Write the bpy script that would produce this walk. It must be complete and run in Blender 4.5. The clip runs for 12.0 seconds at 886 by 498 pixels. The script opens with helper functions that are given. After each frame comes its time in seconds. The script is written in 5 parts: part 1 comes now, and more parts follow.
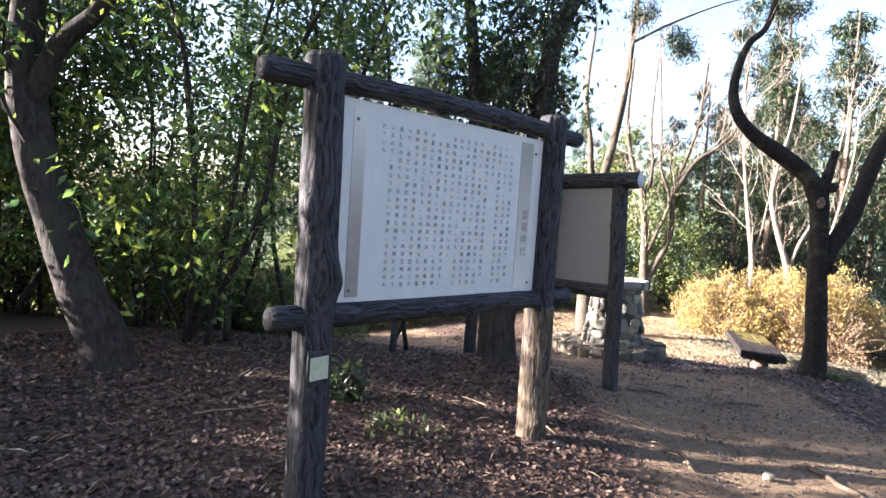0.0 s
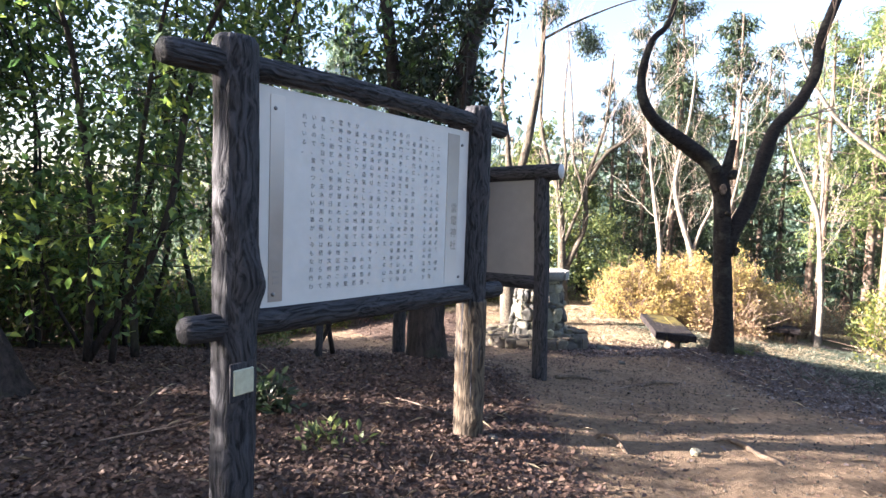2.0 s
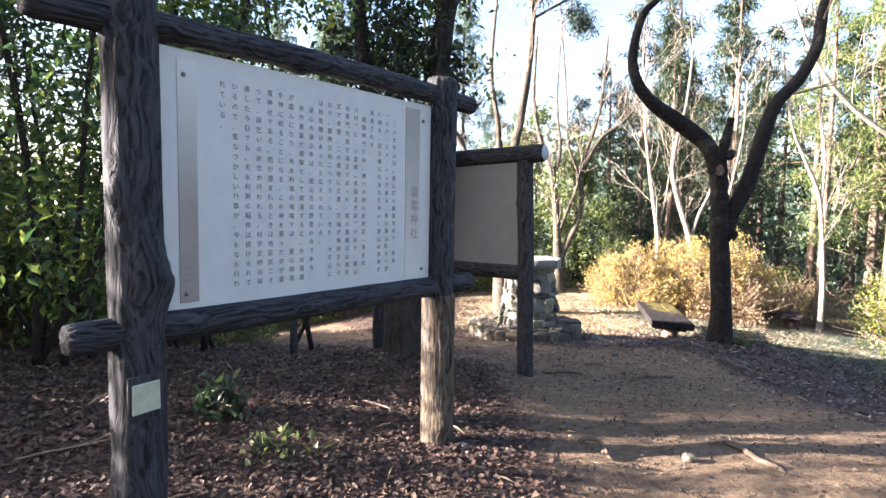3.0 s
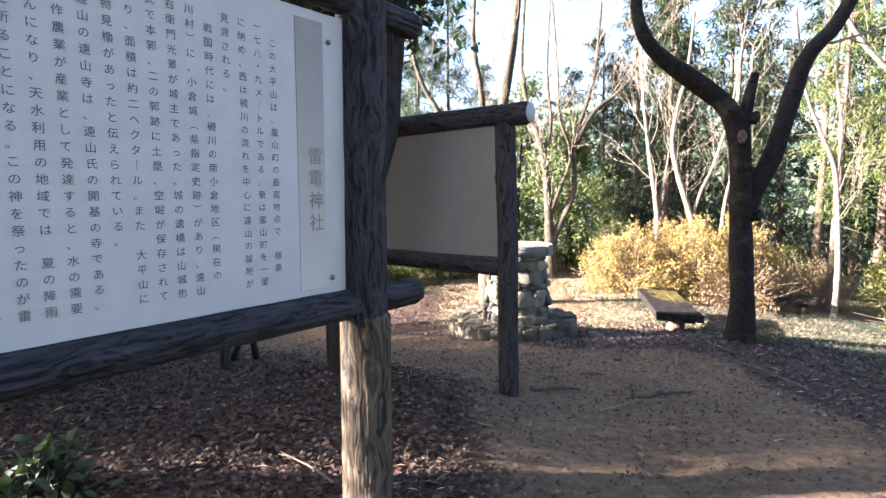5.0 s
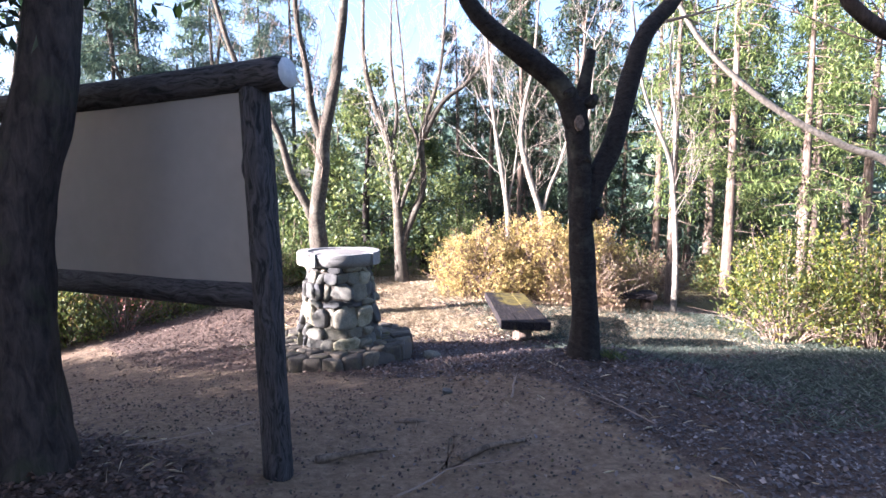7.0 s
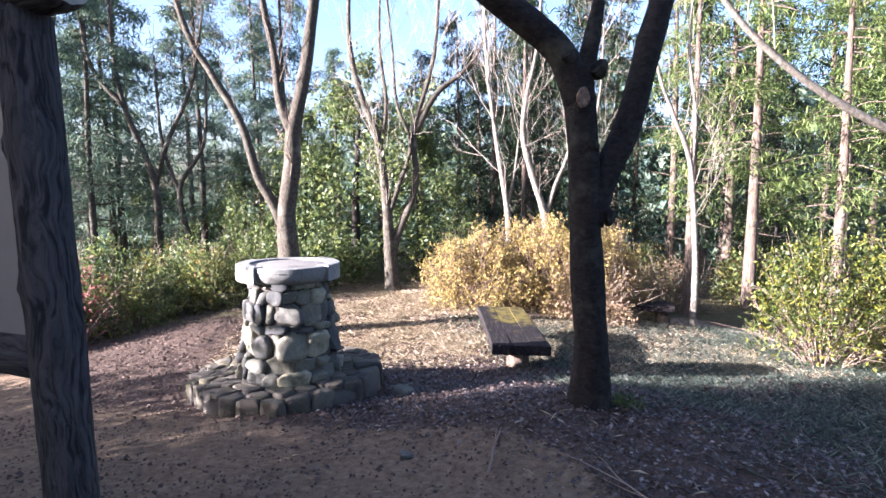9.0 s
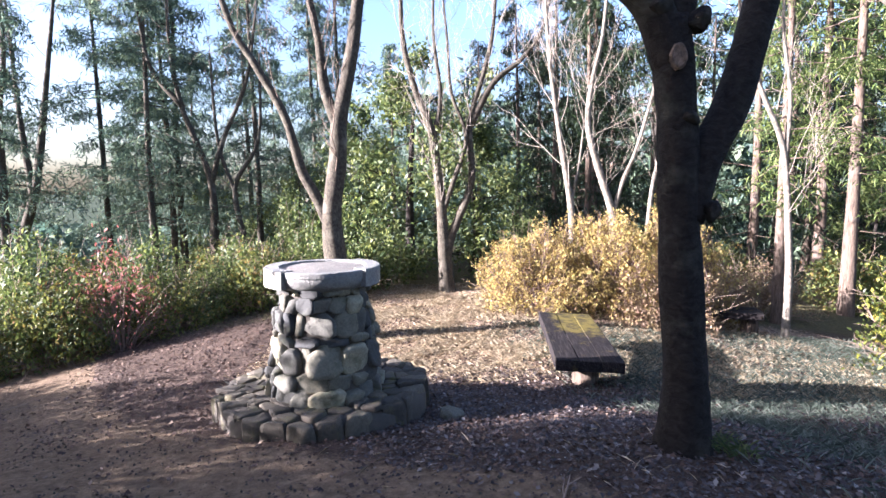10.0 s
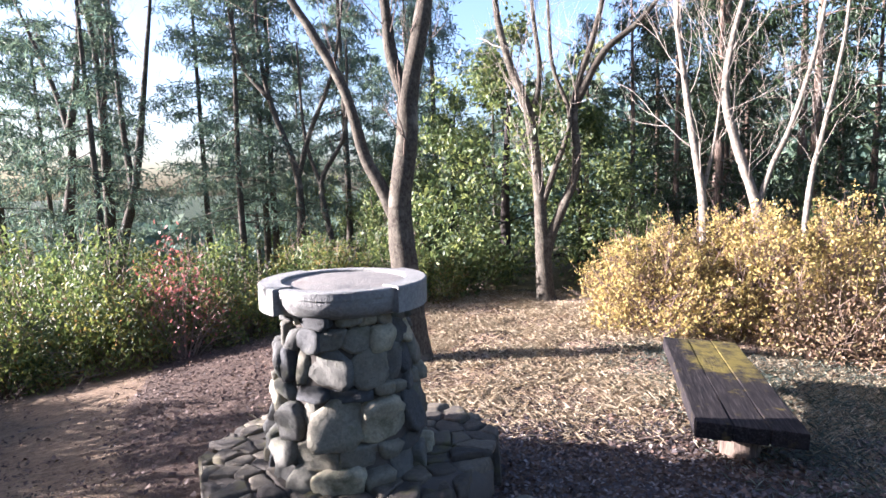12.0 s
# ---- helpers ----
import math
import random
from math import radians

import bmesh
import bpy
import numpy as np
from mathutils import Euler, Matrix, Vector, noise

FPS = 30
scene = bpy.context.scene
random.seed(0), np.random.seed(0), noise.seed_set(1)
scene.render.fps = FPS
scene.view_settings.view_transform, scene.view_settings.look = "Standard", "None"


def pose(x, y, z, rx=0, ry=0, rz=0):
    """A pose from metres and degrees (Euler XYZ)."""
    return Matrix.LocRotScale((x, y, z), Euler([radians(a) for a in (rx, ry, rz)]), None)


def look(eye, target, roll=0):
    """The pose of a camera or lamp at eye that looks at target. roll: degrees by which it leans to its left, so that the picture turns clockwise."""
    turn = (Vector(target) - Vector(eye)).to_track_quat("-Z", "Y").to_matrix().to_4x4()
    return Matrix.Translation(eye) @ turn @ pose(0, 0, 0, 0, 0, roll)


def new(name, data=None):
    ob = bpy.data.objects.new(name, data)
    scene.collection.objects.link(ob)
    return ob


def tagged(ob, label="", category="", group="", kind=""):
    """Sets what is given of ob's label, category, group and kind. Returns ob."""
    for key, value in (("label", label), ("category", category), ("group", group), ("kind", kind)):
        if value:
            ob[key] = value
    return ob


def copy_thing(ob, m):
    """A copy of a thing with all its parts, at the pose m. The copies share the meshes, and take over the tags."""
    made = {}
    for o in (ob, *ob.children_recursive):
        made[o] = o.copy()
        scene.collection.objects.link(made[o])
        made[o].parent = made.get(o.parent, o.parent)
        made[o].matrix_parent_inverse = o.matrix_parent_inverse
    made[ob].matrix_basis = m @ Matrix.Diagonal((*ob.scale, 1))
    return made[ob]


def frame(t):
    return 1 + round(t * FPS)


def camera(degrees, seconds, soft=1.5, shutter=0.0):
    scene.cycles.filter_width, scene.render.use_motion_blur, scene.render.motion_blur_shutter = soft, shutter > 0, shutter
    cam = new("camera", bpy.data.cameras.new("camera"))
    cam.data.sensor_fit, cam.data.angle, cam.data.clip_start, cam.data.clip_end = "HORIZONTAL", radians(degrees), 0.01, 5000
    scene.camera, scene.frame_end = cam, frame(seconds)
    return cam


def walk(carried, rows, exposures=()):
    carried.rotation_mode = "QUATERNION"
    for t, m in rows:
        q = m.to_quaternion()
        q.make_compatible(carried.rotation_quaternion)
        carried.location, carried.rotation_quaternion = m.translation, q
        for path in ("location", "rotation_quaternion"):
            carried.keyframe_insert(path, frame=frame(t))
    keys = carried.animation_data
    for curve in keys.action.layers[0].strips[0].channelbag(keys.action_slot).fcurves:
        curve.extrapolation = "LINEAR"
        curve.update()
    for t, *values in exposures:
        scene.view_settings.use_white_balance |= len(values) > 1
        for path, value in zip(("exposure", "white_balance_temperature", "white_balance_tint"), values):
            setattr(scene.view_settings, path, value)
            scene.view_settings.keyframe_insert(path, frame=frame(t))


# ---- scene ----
cam = camera(75.8, 12.0)
PATH = [
    (0, (0.108, 0.015, 1.651), (-0.304, 1.968, 1.54), 3.8),
    (0.5, (0.106, 0.052, 1.645), (-0.159, 2.032, 1.547), 3.2),
    (1, (0.073, 0.079, 1.636), (-0.129, 2.066, 1.539), 2.6),
    (1.5, (0.043, 0.098, 1.628), (-0.115, 2.089, 1.53), 2.1),
    (2, (0.024, 0.149, 1.623), (-0.112, 2.142, 1.519), 1.8),
    (2.5, (0.136, 0.364, 1.601), (-0.001, 2.356, 1.486), 1.4),
    (3, (0.257, 0.604, 1.602), (0.12, 2.594, 1.46), 0.9),
    (3.2, (0.264, 0.702, 1.618), (0.126, 2.69, 1.457), 0.9),
    (4.8, (0.407, 1.851, 1.573), (0.276, 3.836, 1.369), -0.0),
    (5, (0.458, 1.999, 1.567), (0.347, 3.985, 1.363), 0.0),
    (5.5, (0.552, 2.409, 1.586), (0.604, 4.397, 1.379), 0.5),
    (6, (0.777, 2.773, 1.551), (1.017, 4.748, 1.346), 0.2),
    (6.5, (1.049, 3.069, 1.56), (1.355, 5.035, 1.351), -0.5),
    (7, (1.237, 3.448, 1.56), (1.575, 5.407, 1.344), -0.3),
    (7.2, (1.274, 3.555, 1.574), (1.633, 5.511, 1.36), -0.4),
    (8.8, (1.85, 4.654, 1.53), (2.165, 6.618, 1.319), -0.3),
    (9, (1.862, 4.795, 1.515), (2.169, 6.76, 1.303), -0.4),
    (9.5, (2.004, 5.253, 1.486), (2.24, 7.228, 1.274), -0.7),
    (10, (2.031, 5.647, 1.454), (2.132, 7.633, 1.237), -1.0),
    (10.5, (2.139, 6.164, 1.428), (2.147, 8.152, 1.205), -0.9),
    (11, (2.248, 6.65, 1.398), (2.218, 8.637, 1.176), -1.1),
    (11.5, (2.275, 7.13, 1.3), (2.146, 9.115, 1.085), -1.1),
    (12, (2.314, 7.498, 1.304), (2.043, 9.468, 1.089), -1.7),
]
walk(cam, [(t, look(eye, target, roll)) for t, eye, target, roll in PATH], [(0.0, 3.9, 5700, 18), (5.0, 3.85, 5750, 18), (7.0, 3.65, 5200, 24), (9.0, 3.45, 5150, 23), (12.0, 3.25, 5200, 22)])

# ---- world, sun, exposure ----
SUN_DIR = Vector((-0.945, -0.15, 0.285)).normalized()
SUN_EL = math.asin(SUN_DIR.z)
SUN_AZ = math.atan2(SUN_DIR.x, SUN_DIR.y)
world = bpy.data.worlds.new("sky")
scene.world = world
world.use_nodes = True
_n, _l = world.node_tree.nodes, world.node_tree.links
_sky = _n.new("ShaderNodeTexSky")
_sky.sky_type = "NISHITA"
_sky.sun_disc = False
_sky.sun_elevation, _sky.sun_rotation = SUN_EL, SUN_AZ
_sky.air_density, _sky.dust_density, _sky.ozone_density = 1.0, 3.5, 0.7
_n["Background"].inputs[1].default_value = 0.048
_l.new(_sky.outputs[0], _n["Background"].inputs[0])
sun_data = bpy.data.lights.new("sun", "SUN")
sun_data.energy, sun_data.angle, sun_data.color = 5.0, radians(0.55), (1.0, 0.86, 0.68)
sun = new("sun", sun_data)
sun.matrix_world = look((0, 0, 30), Vector((0, 0, 30)) - SUN_DIR)

# ---- materials ----


def nodes(name):
    m = bpy.data.materials.new(name)
    m.use_nodes = True
    return m, m.node_tree.nodes, m.node_tree.links, m.node_tree.nodes["Principled BSDF"]


def ramp(n, stops):
    r = n.new("ShaderNodeValToRGB")
    e = r.color_ramp.elements
    while len(e) < len(stops):
        e.new(0.5)
    for k, (p, c) in zip(e, stops):
        k.position, k.color = p, (*c, 1)
    return r


def noise_tex(n, l, src, scale, detail=6, rough=0.6, distort=0.0):
    t = n.new("ShaderNodeTexNoise")
    t.inputs["Scale"].default_value, t.inputs["Detail"].default_value = scale, detail
    t.inputs["Roughness"].default_value, t.inputs["Distortion"].default_value = rough, distort
    l.new(src, t.inputs["Vector"])
    return t


def mapped(n, l, scale=(1, 1, 1), coord="Object"):
    c, m = n.new("ShaderNodeTexCoord"), n.new("ShaderNodeMapping")
    m.inputs["Scale"].default_value = scale
    l.new(c.outputs[coord], m.inputs["Vector"])
    return m.outputs[0]


def mix(n, l, a, b, f, mode="MIX"):
    m = n.new("ShaderNodeMix")
    m.data_type, m.blend_type = "RGBA", mode
    for s, v in ((m.inputs[0], f), (m.inputs[6], a), (m.inputs[7], b)):
        if isinstance(v, (tuple, float, int)):
            s.default_value = (*v, 1) if isinstance(v, tuple) else v
        else:
            l.new(v, s)
    return m.outputs[2]


def bump(n, l, bsdf, height, strength=0.5, dist=0.01):
    b = n.new("ShaderNodeBump")
    b.inputs["Strength"].default_value, b.inputs["Distance"].default_value = strength, dist
    l.new(height, b.inputs["Height"])
    l.new(b.outputs[0], bsdf.inputs["Normal"])


def bark(name, dark, light, patch, stretch=0.18, scale=26, rough=0.9, depth=0.02):
    """Bark: furrows along the trunk, patches of lichen."""
    m, n, l, b = nodes(name)
    v = mapped(n, l, (1, 1, stretch))
    fine = noise_tex(n, l, v, scale, 8, 0.65, 0.6)
    big = noise_tex(n, l, mapped(n, l), 2.6, 5, 0.6)
    r = ramp(n, [(0.32, dark), (0.68, light)])
    l.new(fine.outputs[0], r.inputs[0])
    f = ramp(n, [(0.55, (0, 0, 0)), (0.7, (1, 1, 1))])
    l.new(big.outputs[0], f.inputs[0])
    c = mix(n, l, r.outputs[0], patch, f.outputs[0])
    l.new(c, b.inputs["Base Color"])
    b.inputs["Roughness"].default_value = rough
    b.inputs["Specular IOR Level"].default_value = 0.15
    bump(n, l, b, fine.outputs[0], 0.9, depth)
    return m


def leafy(name, stops, trans=0.35, rough=0.5):
    """Foliage: each leaf its own tone, light partly shining through."""
    m, n, l, b = nodes(name)
    g = n.new("ShaderNodeNewGeometry")
    r = ramp(n, stops)
    l.new(g.outputs["Random Per Island"], r.inputs[0])
    v = mapped(n, l, (1, 1, 1))
    big = noise_tex(n, l, v, 1.3, 3)
    c = mix(n, l, r.outputs[0], (0.55, 0.55, 0.5), big.outputs[0], "SOFT_LIGHT")
    l.new(c, b.inputs["Base Color"])
    b.inputs["Roughness"].default_value = rough
    t, s = n.new("ShaderNodeBsdfTranslucent"), n.new("ShaderNodeMixShader")
    l.new(c, t.inputs[0])
    s.inputs[0].default_value = trans
    out = n["Material Output"]
    l.new(b.outputs[0], s.inputs[1])
    l.new(t.outputs[0], s.inputs[2])
    l.new(s.outputs[0], out.inputs[0])
    return m


def stone(name, stops, scale=5, moss=(0.09, 0.1, 0.04), moss_at=0.66, rough=0.85):
    m, n, l, b = nodes(name)
    o = n.new("ShaderNodeObjectInfo")
    r = ramp(n, stops)
    l.new(o.outputs["Random"], r.inputs[0])
    v = mapped(n, l)
    a, f = noise_tex(n, l, v, scale, 7, 0.65), noise_tex(n, l, v, scale * 9, 6, 0.7)
    c = mix(n, l, r.outputs[0], f.outputs[0], 0.8, "OVERLAY")
    c = mix(n, l, c, a.outputs[0], 0.6, "OVERLAY")
    k = ramp(n, [(moss_at - 0.08, (0, 0, 0)), (moss_at + 0.08, (1, 1, 1))])
    l.new(a.outputs[0], k.inputs[0])
    c = mix(n, l, c, moss, k.outputs[0])
    l.new(c, b.inputs["Base Color"])
    b.inputs["Roughness"].default_value = rough
    bump(n, l, b, mix(n, l, f.outputs[0], a.outputs[0], 0.5), 1.0, 0.022)
    return m


def plain(name, color, rough=0.7, metal=0.0, grain=0.15, scale=60):
    m, n, l, b = nodes(name)
    v = mapped(n, l)
    t, u = noise_tex(n, l, v, scale, 5), noise_tex(n, l, v, 2.5, 4)
    c = mix(n, l, color, t.outputs[0], grain, "OVERLAY")
    c = mix(n, l, c, u.outputs[0], grain, "OVERLAY")
    l.new(c, b.inputs["Base Color"])
    b.inputs["Roughness"].default_value, b.inputs["Metallic"].default_value = rough, metal
    bump(n, l, b, t.outputs[0], 0.15, 0.003)
    return m


def furrowed(name, dark, light, patch, depth=0.014):
    """Cast log surface: long wavy furrows, dark in the grooves, worn paler on the ridges."""
    m, n, l, b = nodes(name)
    v = mapped(n, l)
    sway = noise_tex(n, l, mapped(n, l, (1, 1, 0.55)), 5.5, 2, 0.5)
    shift = mix(n, l, v, sway.outputs[1], 0.085, "LINEAR_LIGHT")
    st = n.new("ShaderNodeMapping")
    st.inputs["Scale"].default_value = (1, 1, 0.05)
    l.new(shift, st.inputs["Vector"])
    fur, fine = noise_tex(n, l, st.outputs[0], 62, 3, 0.55), noise_tex(n, l, v, 130, 5, 0.7)
    big = noise_tex(n, l, v, 3.5, 4, 0.6)
    r = ramp(n, [(0.36, dark), (0.5, tuple(0.45 * a + 0.55 * c for a, c in zip(dark, light))), (0.68, light)])
    l.new(fur.outputs[0], r.inputs[0])
    f = ramp(n, [(0.5, (0, 0, 0)), (0.7, (0.7, 0.7, 0.7))])
    l.new(big.outputs[0], f.inputs[0])
    c = mix(n, l, r.outputs[0], patch, f.outputs[0], "MULTIPLY")
    c = mix(n, l, c, fine.outputs[0], 0.35, "OVERLAY")
    l.new(c, b.inputs["Base Color"])
    b.inputs["Roughness"].default_value = 0.8
    b.inputs["Specular IOR Level"].default_value = 0.25
    bump(n, l, b, mix(n, l, fur.outputs[0], fine.outputs[0], 0.15), 1.0, depth)
    return m


M_LOG = furrowed("weathered_log", (0.003, 0.003, 0.004), (0.046, 0.045, 0.05), (0.5, 0.47, 0.45))
M_LOG_PALE = furrowed("pale_brown_log", (0.014, 0.01, 0.007), (0.115, 0.088, 0.06), (0.5, 0.45, 0.4), 0.014)
M_LOG_DARK = furrowed("dark_log", (0.004, 0.004, 0.005), (0.048, 0.044, 0.046), (0.6, 0.58, 0.56))
M_BEAM_END = plain("log_end", (0.34, 0.35, 0.36), 0.8, 0, 0.4, 30)
M_BARK_DARK = bark("dark_bark", (0.009, 0.007, 0.007), (0.042, 0.034, 0.03), (0.03, 0.032, 0.018), 0.3, 22)
M_BARK_FORK = bark("cherry_bark", (0.004, 0.003, 0.003), (0.022, 0.019, 0.017), (0.043, 0.042, 0.033), 1.6, 17)
M_BARK_GREY = bark("grey_bark", (0.02, 0.016, 0.012), (0.1, 0.086, 0.066), (0.15, 0.135, 0.105), 0.6, 30, 0.9, 0.014)
M_BARK_PALE = bark("pale_bark", (0.07, 0.058, 0.045), (0.245, 0.215, 0.175), (0.12, 0.1, 0.078), 0.6, 18, 0.9, 0.008)
M_BARK_PINE = bark("pine_bark", (0.035, 0.026, 0.02), (0.17, 0.125, 0.095), (0.15, 0.125, 0.105), 0.16, 26)
M_TWIG = plain("twig", (0.16, 0.115, 0.085), 0.9, 0, 0.4)
M_TWIG_AZALEA = plain("azalea_twig", (0.15, 0.1, 0.08), 0.9, 0, 0.4)
M_TWIG_GREY = plain("grey_twig", (0.24, 0.2, 0.165), 0.9, 0, 0.4)
M_LEAF_EVERGREEN = leafy("evergreen_leaf", [(0.0, (0.024, 0.054, 0.018)), (0.45, (0.054, 0.102, 0.03)), (0.8, (0.132, 0.192, 0.042)), (1.0, (0.312, 0.36, 0.06))], 0.5, 0.35)
M_LEAF_BROAD = leafy("broad_leaf", [(0.0, (0.035, 0.055, 0.02)), (0.5, (0.085, 0.118, 0.036)), (1.0, (0.19, 0.205, 0.06))], 0.45, 0.55)
# dark leaves; on the far cypresses this tone holds the wood's deep shade
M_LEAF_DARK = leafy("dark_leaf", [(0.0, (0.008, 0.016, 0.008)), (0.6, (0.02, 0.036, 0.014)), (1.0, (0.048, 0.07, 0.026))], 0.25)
# bluer, paler needles: the slope's haze is partly put into this colour
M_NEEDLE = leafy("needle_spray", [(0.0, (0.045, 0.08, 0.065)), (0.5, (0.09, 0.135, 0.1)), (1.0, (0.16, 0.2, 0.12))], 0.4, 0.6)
# paler spray green, sunlight put into the colour
M_NEEDLE_SUN = leafy("sun_toned_spray", [(0.0, (0.052, 0.084, 0.024)), (0.5, (0.128, 0.176, 0.048)), (1.0, (0.256, 0.296, 0.088))], 0.5, 0.6)
M_AZALEA = leafy("azalea_leaf", [(0.0, (0.15, 0.085, 0.045)), (0.25, (0.24, 0.17, 0.06)), (0.5, (0.35, 0.265, 0.08)), (0.8, (0.46, 0.36, 0.115)), (0.93, (0.22, 0.21, 0.055)), (1.0, (0.2, 0.09, 0.055))], 0.35, 0.6)
M_AZALEA_RED = leafy("russet_leaf", [(0.0, (0.128, 0.076, 0.051)), (0.5, (0.204, 0.132, 0.081)), (1.0, (0.255, 0.204, 0.102))], 0.3, 0.6)
M_YELLOWGREEN = leafy("yellow_green_leaf", [(0.0, (0.025, 0.037, 0.01)), (0.5, (0.06, 0.078, 0.014)), (0.88, (0.16, 0.165, 0.022)), (1.0, (0.28, 0.22, 0.03))], 0.4, 0.5)
M_SHRUB = leafy("shrub_leaf", [(0.0, (0.042, 0.06, 0.018)), (0.55, (0.1, 0.125, 0.03)), (0.9, (0.21, 0.2, 0.045)), (1.0, (0.25, 0.13, 0.05))], 0.35, 0.65)
M_RED = leafy("red_leaf", [(0.0, (0.16, 0.05, 0.045)), (1.0, (0.32, 0.11, 0.09))], 0.3, 0.6)
M_LITTER = leafy("dead_leaf", [(0.0, (0.019, 0.01, 0.008)), (0.4, (0.047, 0.024, 0.017)), (0.75, (0.085, 0.048, 0.033)), (0.95, (0.123, 0.078, 0.056)), (1.0, (0.196, 0.145, 0.111))], 0.12, 0.75)
M_LITTER_GREY = leafy("grey_dead_leaf", [(0.0, (0.022, 0.017, 0.017)), (0.5, (0.053, 0.039, 0.038)), (0.88, (0.11, 0.088, 0.083)), (1.0, (0.22, 0.19, 0.178))], 0.12, 0.7)
M_STRAW = leafy("dry_grass", [(0.0, (0.227, 0.165, 0.106)), (0.6, (0.468, 0.372, 0.25)), (1.0, (0.787, 0.68, 0.5))], 0.25, 0.7)
M_GRASS = leafy("pale_grass", [(0.0, (0.045, 0.06, 0.045)), (0.6, (0.11, 0.135, 0.105)), (1.0, (0.24, 0.26, 0.215))], 0.25, 0.7)
M_STONE = stone("field_stone", [(0.0, (0.03, 0.03, 0.03)), (0.4, (0.075, 0.071, 0.06)), (0.75, (0.145, 0.13, 0.09)), (1.0, (0.27, 0.24, 0.16))], 5, (0.072, 0.072, 0.035), 0.64)
M_PAVE = stone("paving_stone", [(0.0, (0.034, 0.027, 0.019)), (0.6, (0.06, 0.048, 0.033)), (1.0, (0.1, 0.082, 0.056))], 4, (0.078, 0.069, 0.022), 0.62)
M_MORTAR = plain("mortar", (0.055, 0.045, 0.035), 0.95, 0, 0.4, 25)
M_DIAL = stone("cut_granite", [(0.0, (0.17, 0.165, 0.15)), (1.0, (0.2, 0.19, 0.172))], 6, (0.11, 0.106, 0.09), 0.62, 0.75)
M_DIALFACE = stone("worn_dial_face", [(0.0, (0.16, 0.145, 0.125)), (1.0, (0.19, 0.17, 0.145))], 5, (0.144, 0.115, 0.094), 0.6, 0.7)
def plank_material():
    """Dark weathered plank: grain along y, cracks, yellow sunlit lichen painted towards one end."""
    m, n, l, b = nodes("weathered_plank")
    fine = noise_tex(n, l, mapped(n, l, (1, 0.06, 1)), 60, 6, 0.65, 0.3)
    mott = noise_tex(n, l, mapped(n, l), 7, 6, 0.65)
    r = ramp(n, [(0.34, (0.006, 0.005, 0.006)), (0.52, (0.017, 0.014, 0.014)), (0.75, (0.05, 0.042, 0.04))])
    l.new(fine.outputs[0], r.inputs[0])
    sep, c = n.new("ShaderNodeSeparateXYZ"), n.new("ShaderNodeTexCoord")
    l.new(c.outputs["Object"], sep.inputs[0])
    f = n.new("ShaderNodeMapRange")
    f.inputs["From Min"].default_value, f.inputs["From Max"].default_value, f.inputs["To Max"].default_value = -0.2, 0.25, 0.5
    l.new(sep.outputs[1], f.inputs["Value"])
    f2 = n.new("ShaderNodeMapRange")
    f2.inputs["From Min"].default_value, f2.inputs["From Max"].default_value, f2.inputs["To Max"].default_value = -0.32, -0.12, 0.55
    l.new(sep.outputs[0], f2.inputs["Value"])
    g = n.new("ShaderNodeMath")
    g.operation = "MULTIPLY"
    l.new(f.outputs[0], g.inputs[0])
    l.new(f2.outputs[0], g.inputs[1])
    k = n.new("ShaderNodeMath")
    k.operation = "ADD"
    l.new(g.outputs[0], k.inputs[0])
    l.new(mott.outputs[0], k.inputs[1])
    e = ramp(n, [(0.6, (0, 0, 0)), (0.85, (0.8, 0.8, 0.8))])
    l.new(k.outputs[0], e.inputs[0])
    # gold patches: lichen and the sun on it, both put into the colour
    l.new(mix(n, l, r.outputs[0], (0.14, 0.11, 0.025), e.outputs[0]), b.inputs["Base Color"])
    b.inputs["Roughness"].default_value = 0.95
    b.inputs["Specular IOR Level"].default_value = 0.12
    bump(n, l, b, fine.outputs[0], 0.9, 0.006)
    return m


M_PLANK = plank_material()
M_PANEL = plain("painted_panel", (0.43, 0.42, 0.4), 0.58, 0, 0.1, 9)
def strip(name, flip):
    """A title strip whose paint has faded away towards one end."""
    m, n, l, b = nodes(name)
    sep = n.new("ShaderNodeSeparateXYZ")
    c = n.new("ShaderNodeTexCoord")
    l.new(c.outputs["Object"], sep.inputs[0])
    f = n.new("ShaderNodeMapRange")
    f.inputs["From Min"].default_value, f.inputs["From Max"].default_value = (0.45, -0.5) if not flip else (-0.1, 0.5)
    l.new(sep.outputs[2], f.inputs["Value"])
    t = noise_tex(n, l, c.outputs["Object"], 7, 5)
    a = mix(n, l, (0.22, 0.19, 0.165), t.outputs[0], 0.25, "OVERLAY")
    l.new(mix(n, l, a, (0.45, 0.43, 0.4), f.outputs[0]), b.inputs["Base Color"])
    b.inputs["Roughness"].default_value = 0.42
    return m


M_STRIP, M_STRIP_LEFT = strip("faded_strip", False), strip("faded_strip_left", True)
M_INK = plain("ink", (0.1, 0.1, 0.105), 0.6, 0, 0.1)
M_INK_FADED = plain("faded_ink", (0.2, 0.18, 0.16), 0.6, 0, 0.1)
M_GREYBOARD = plain("grey_brown_board", (0.15, 0.138, 0.125), 0.6, 0, 0.12, 8)
M_BRASS = plain("tarnished_plate", (0.36, 0.35, 0.25), 0.6, 0.1, 0.35, 30)
M_STEEL = plain("bolt_steel", (0.18, 0.18, 0.18), 0.4, 0.7, 0.1)
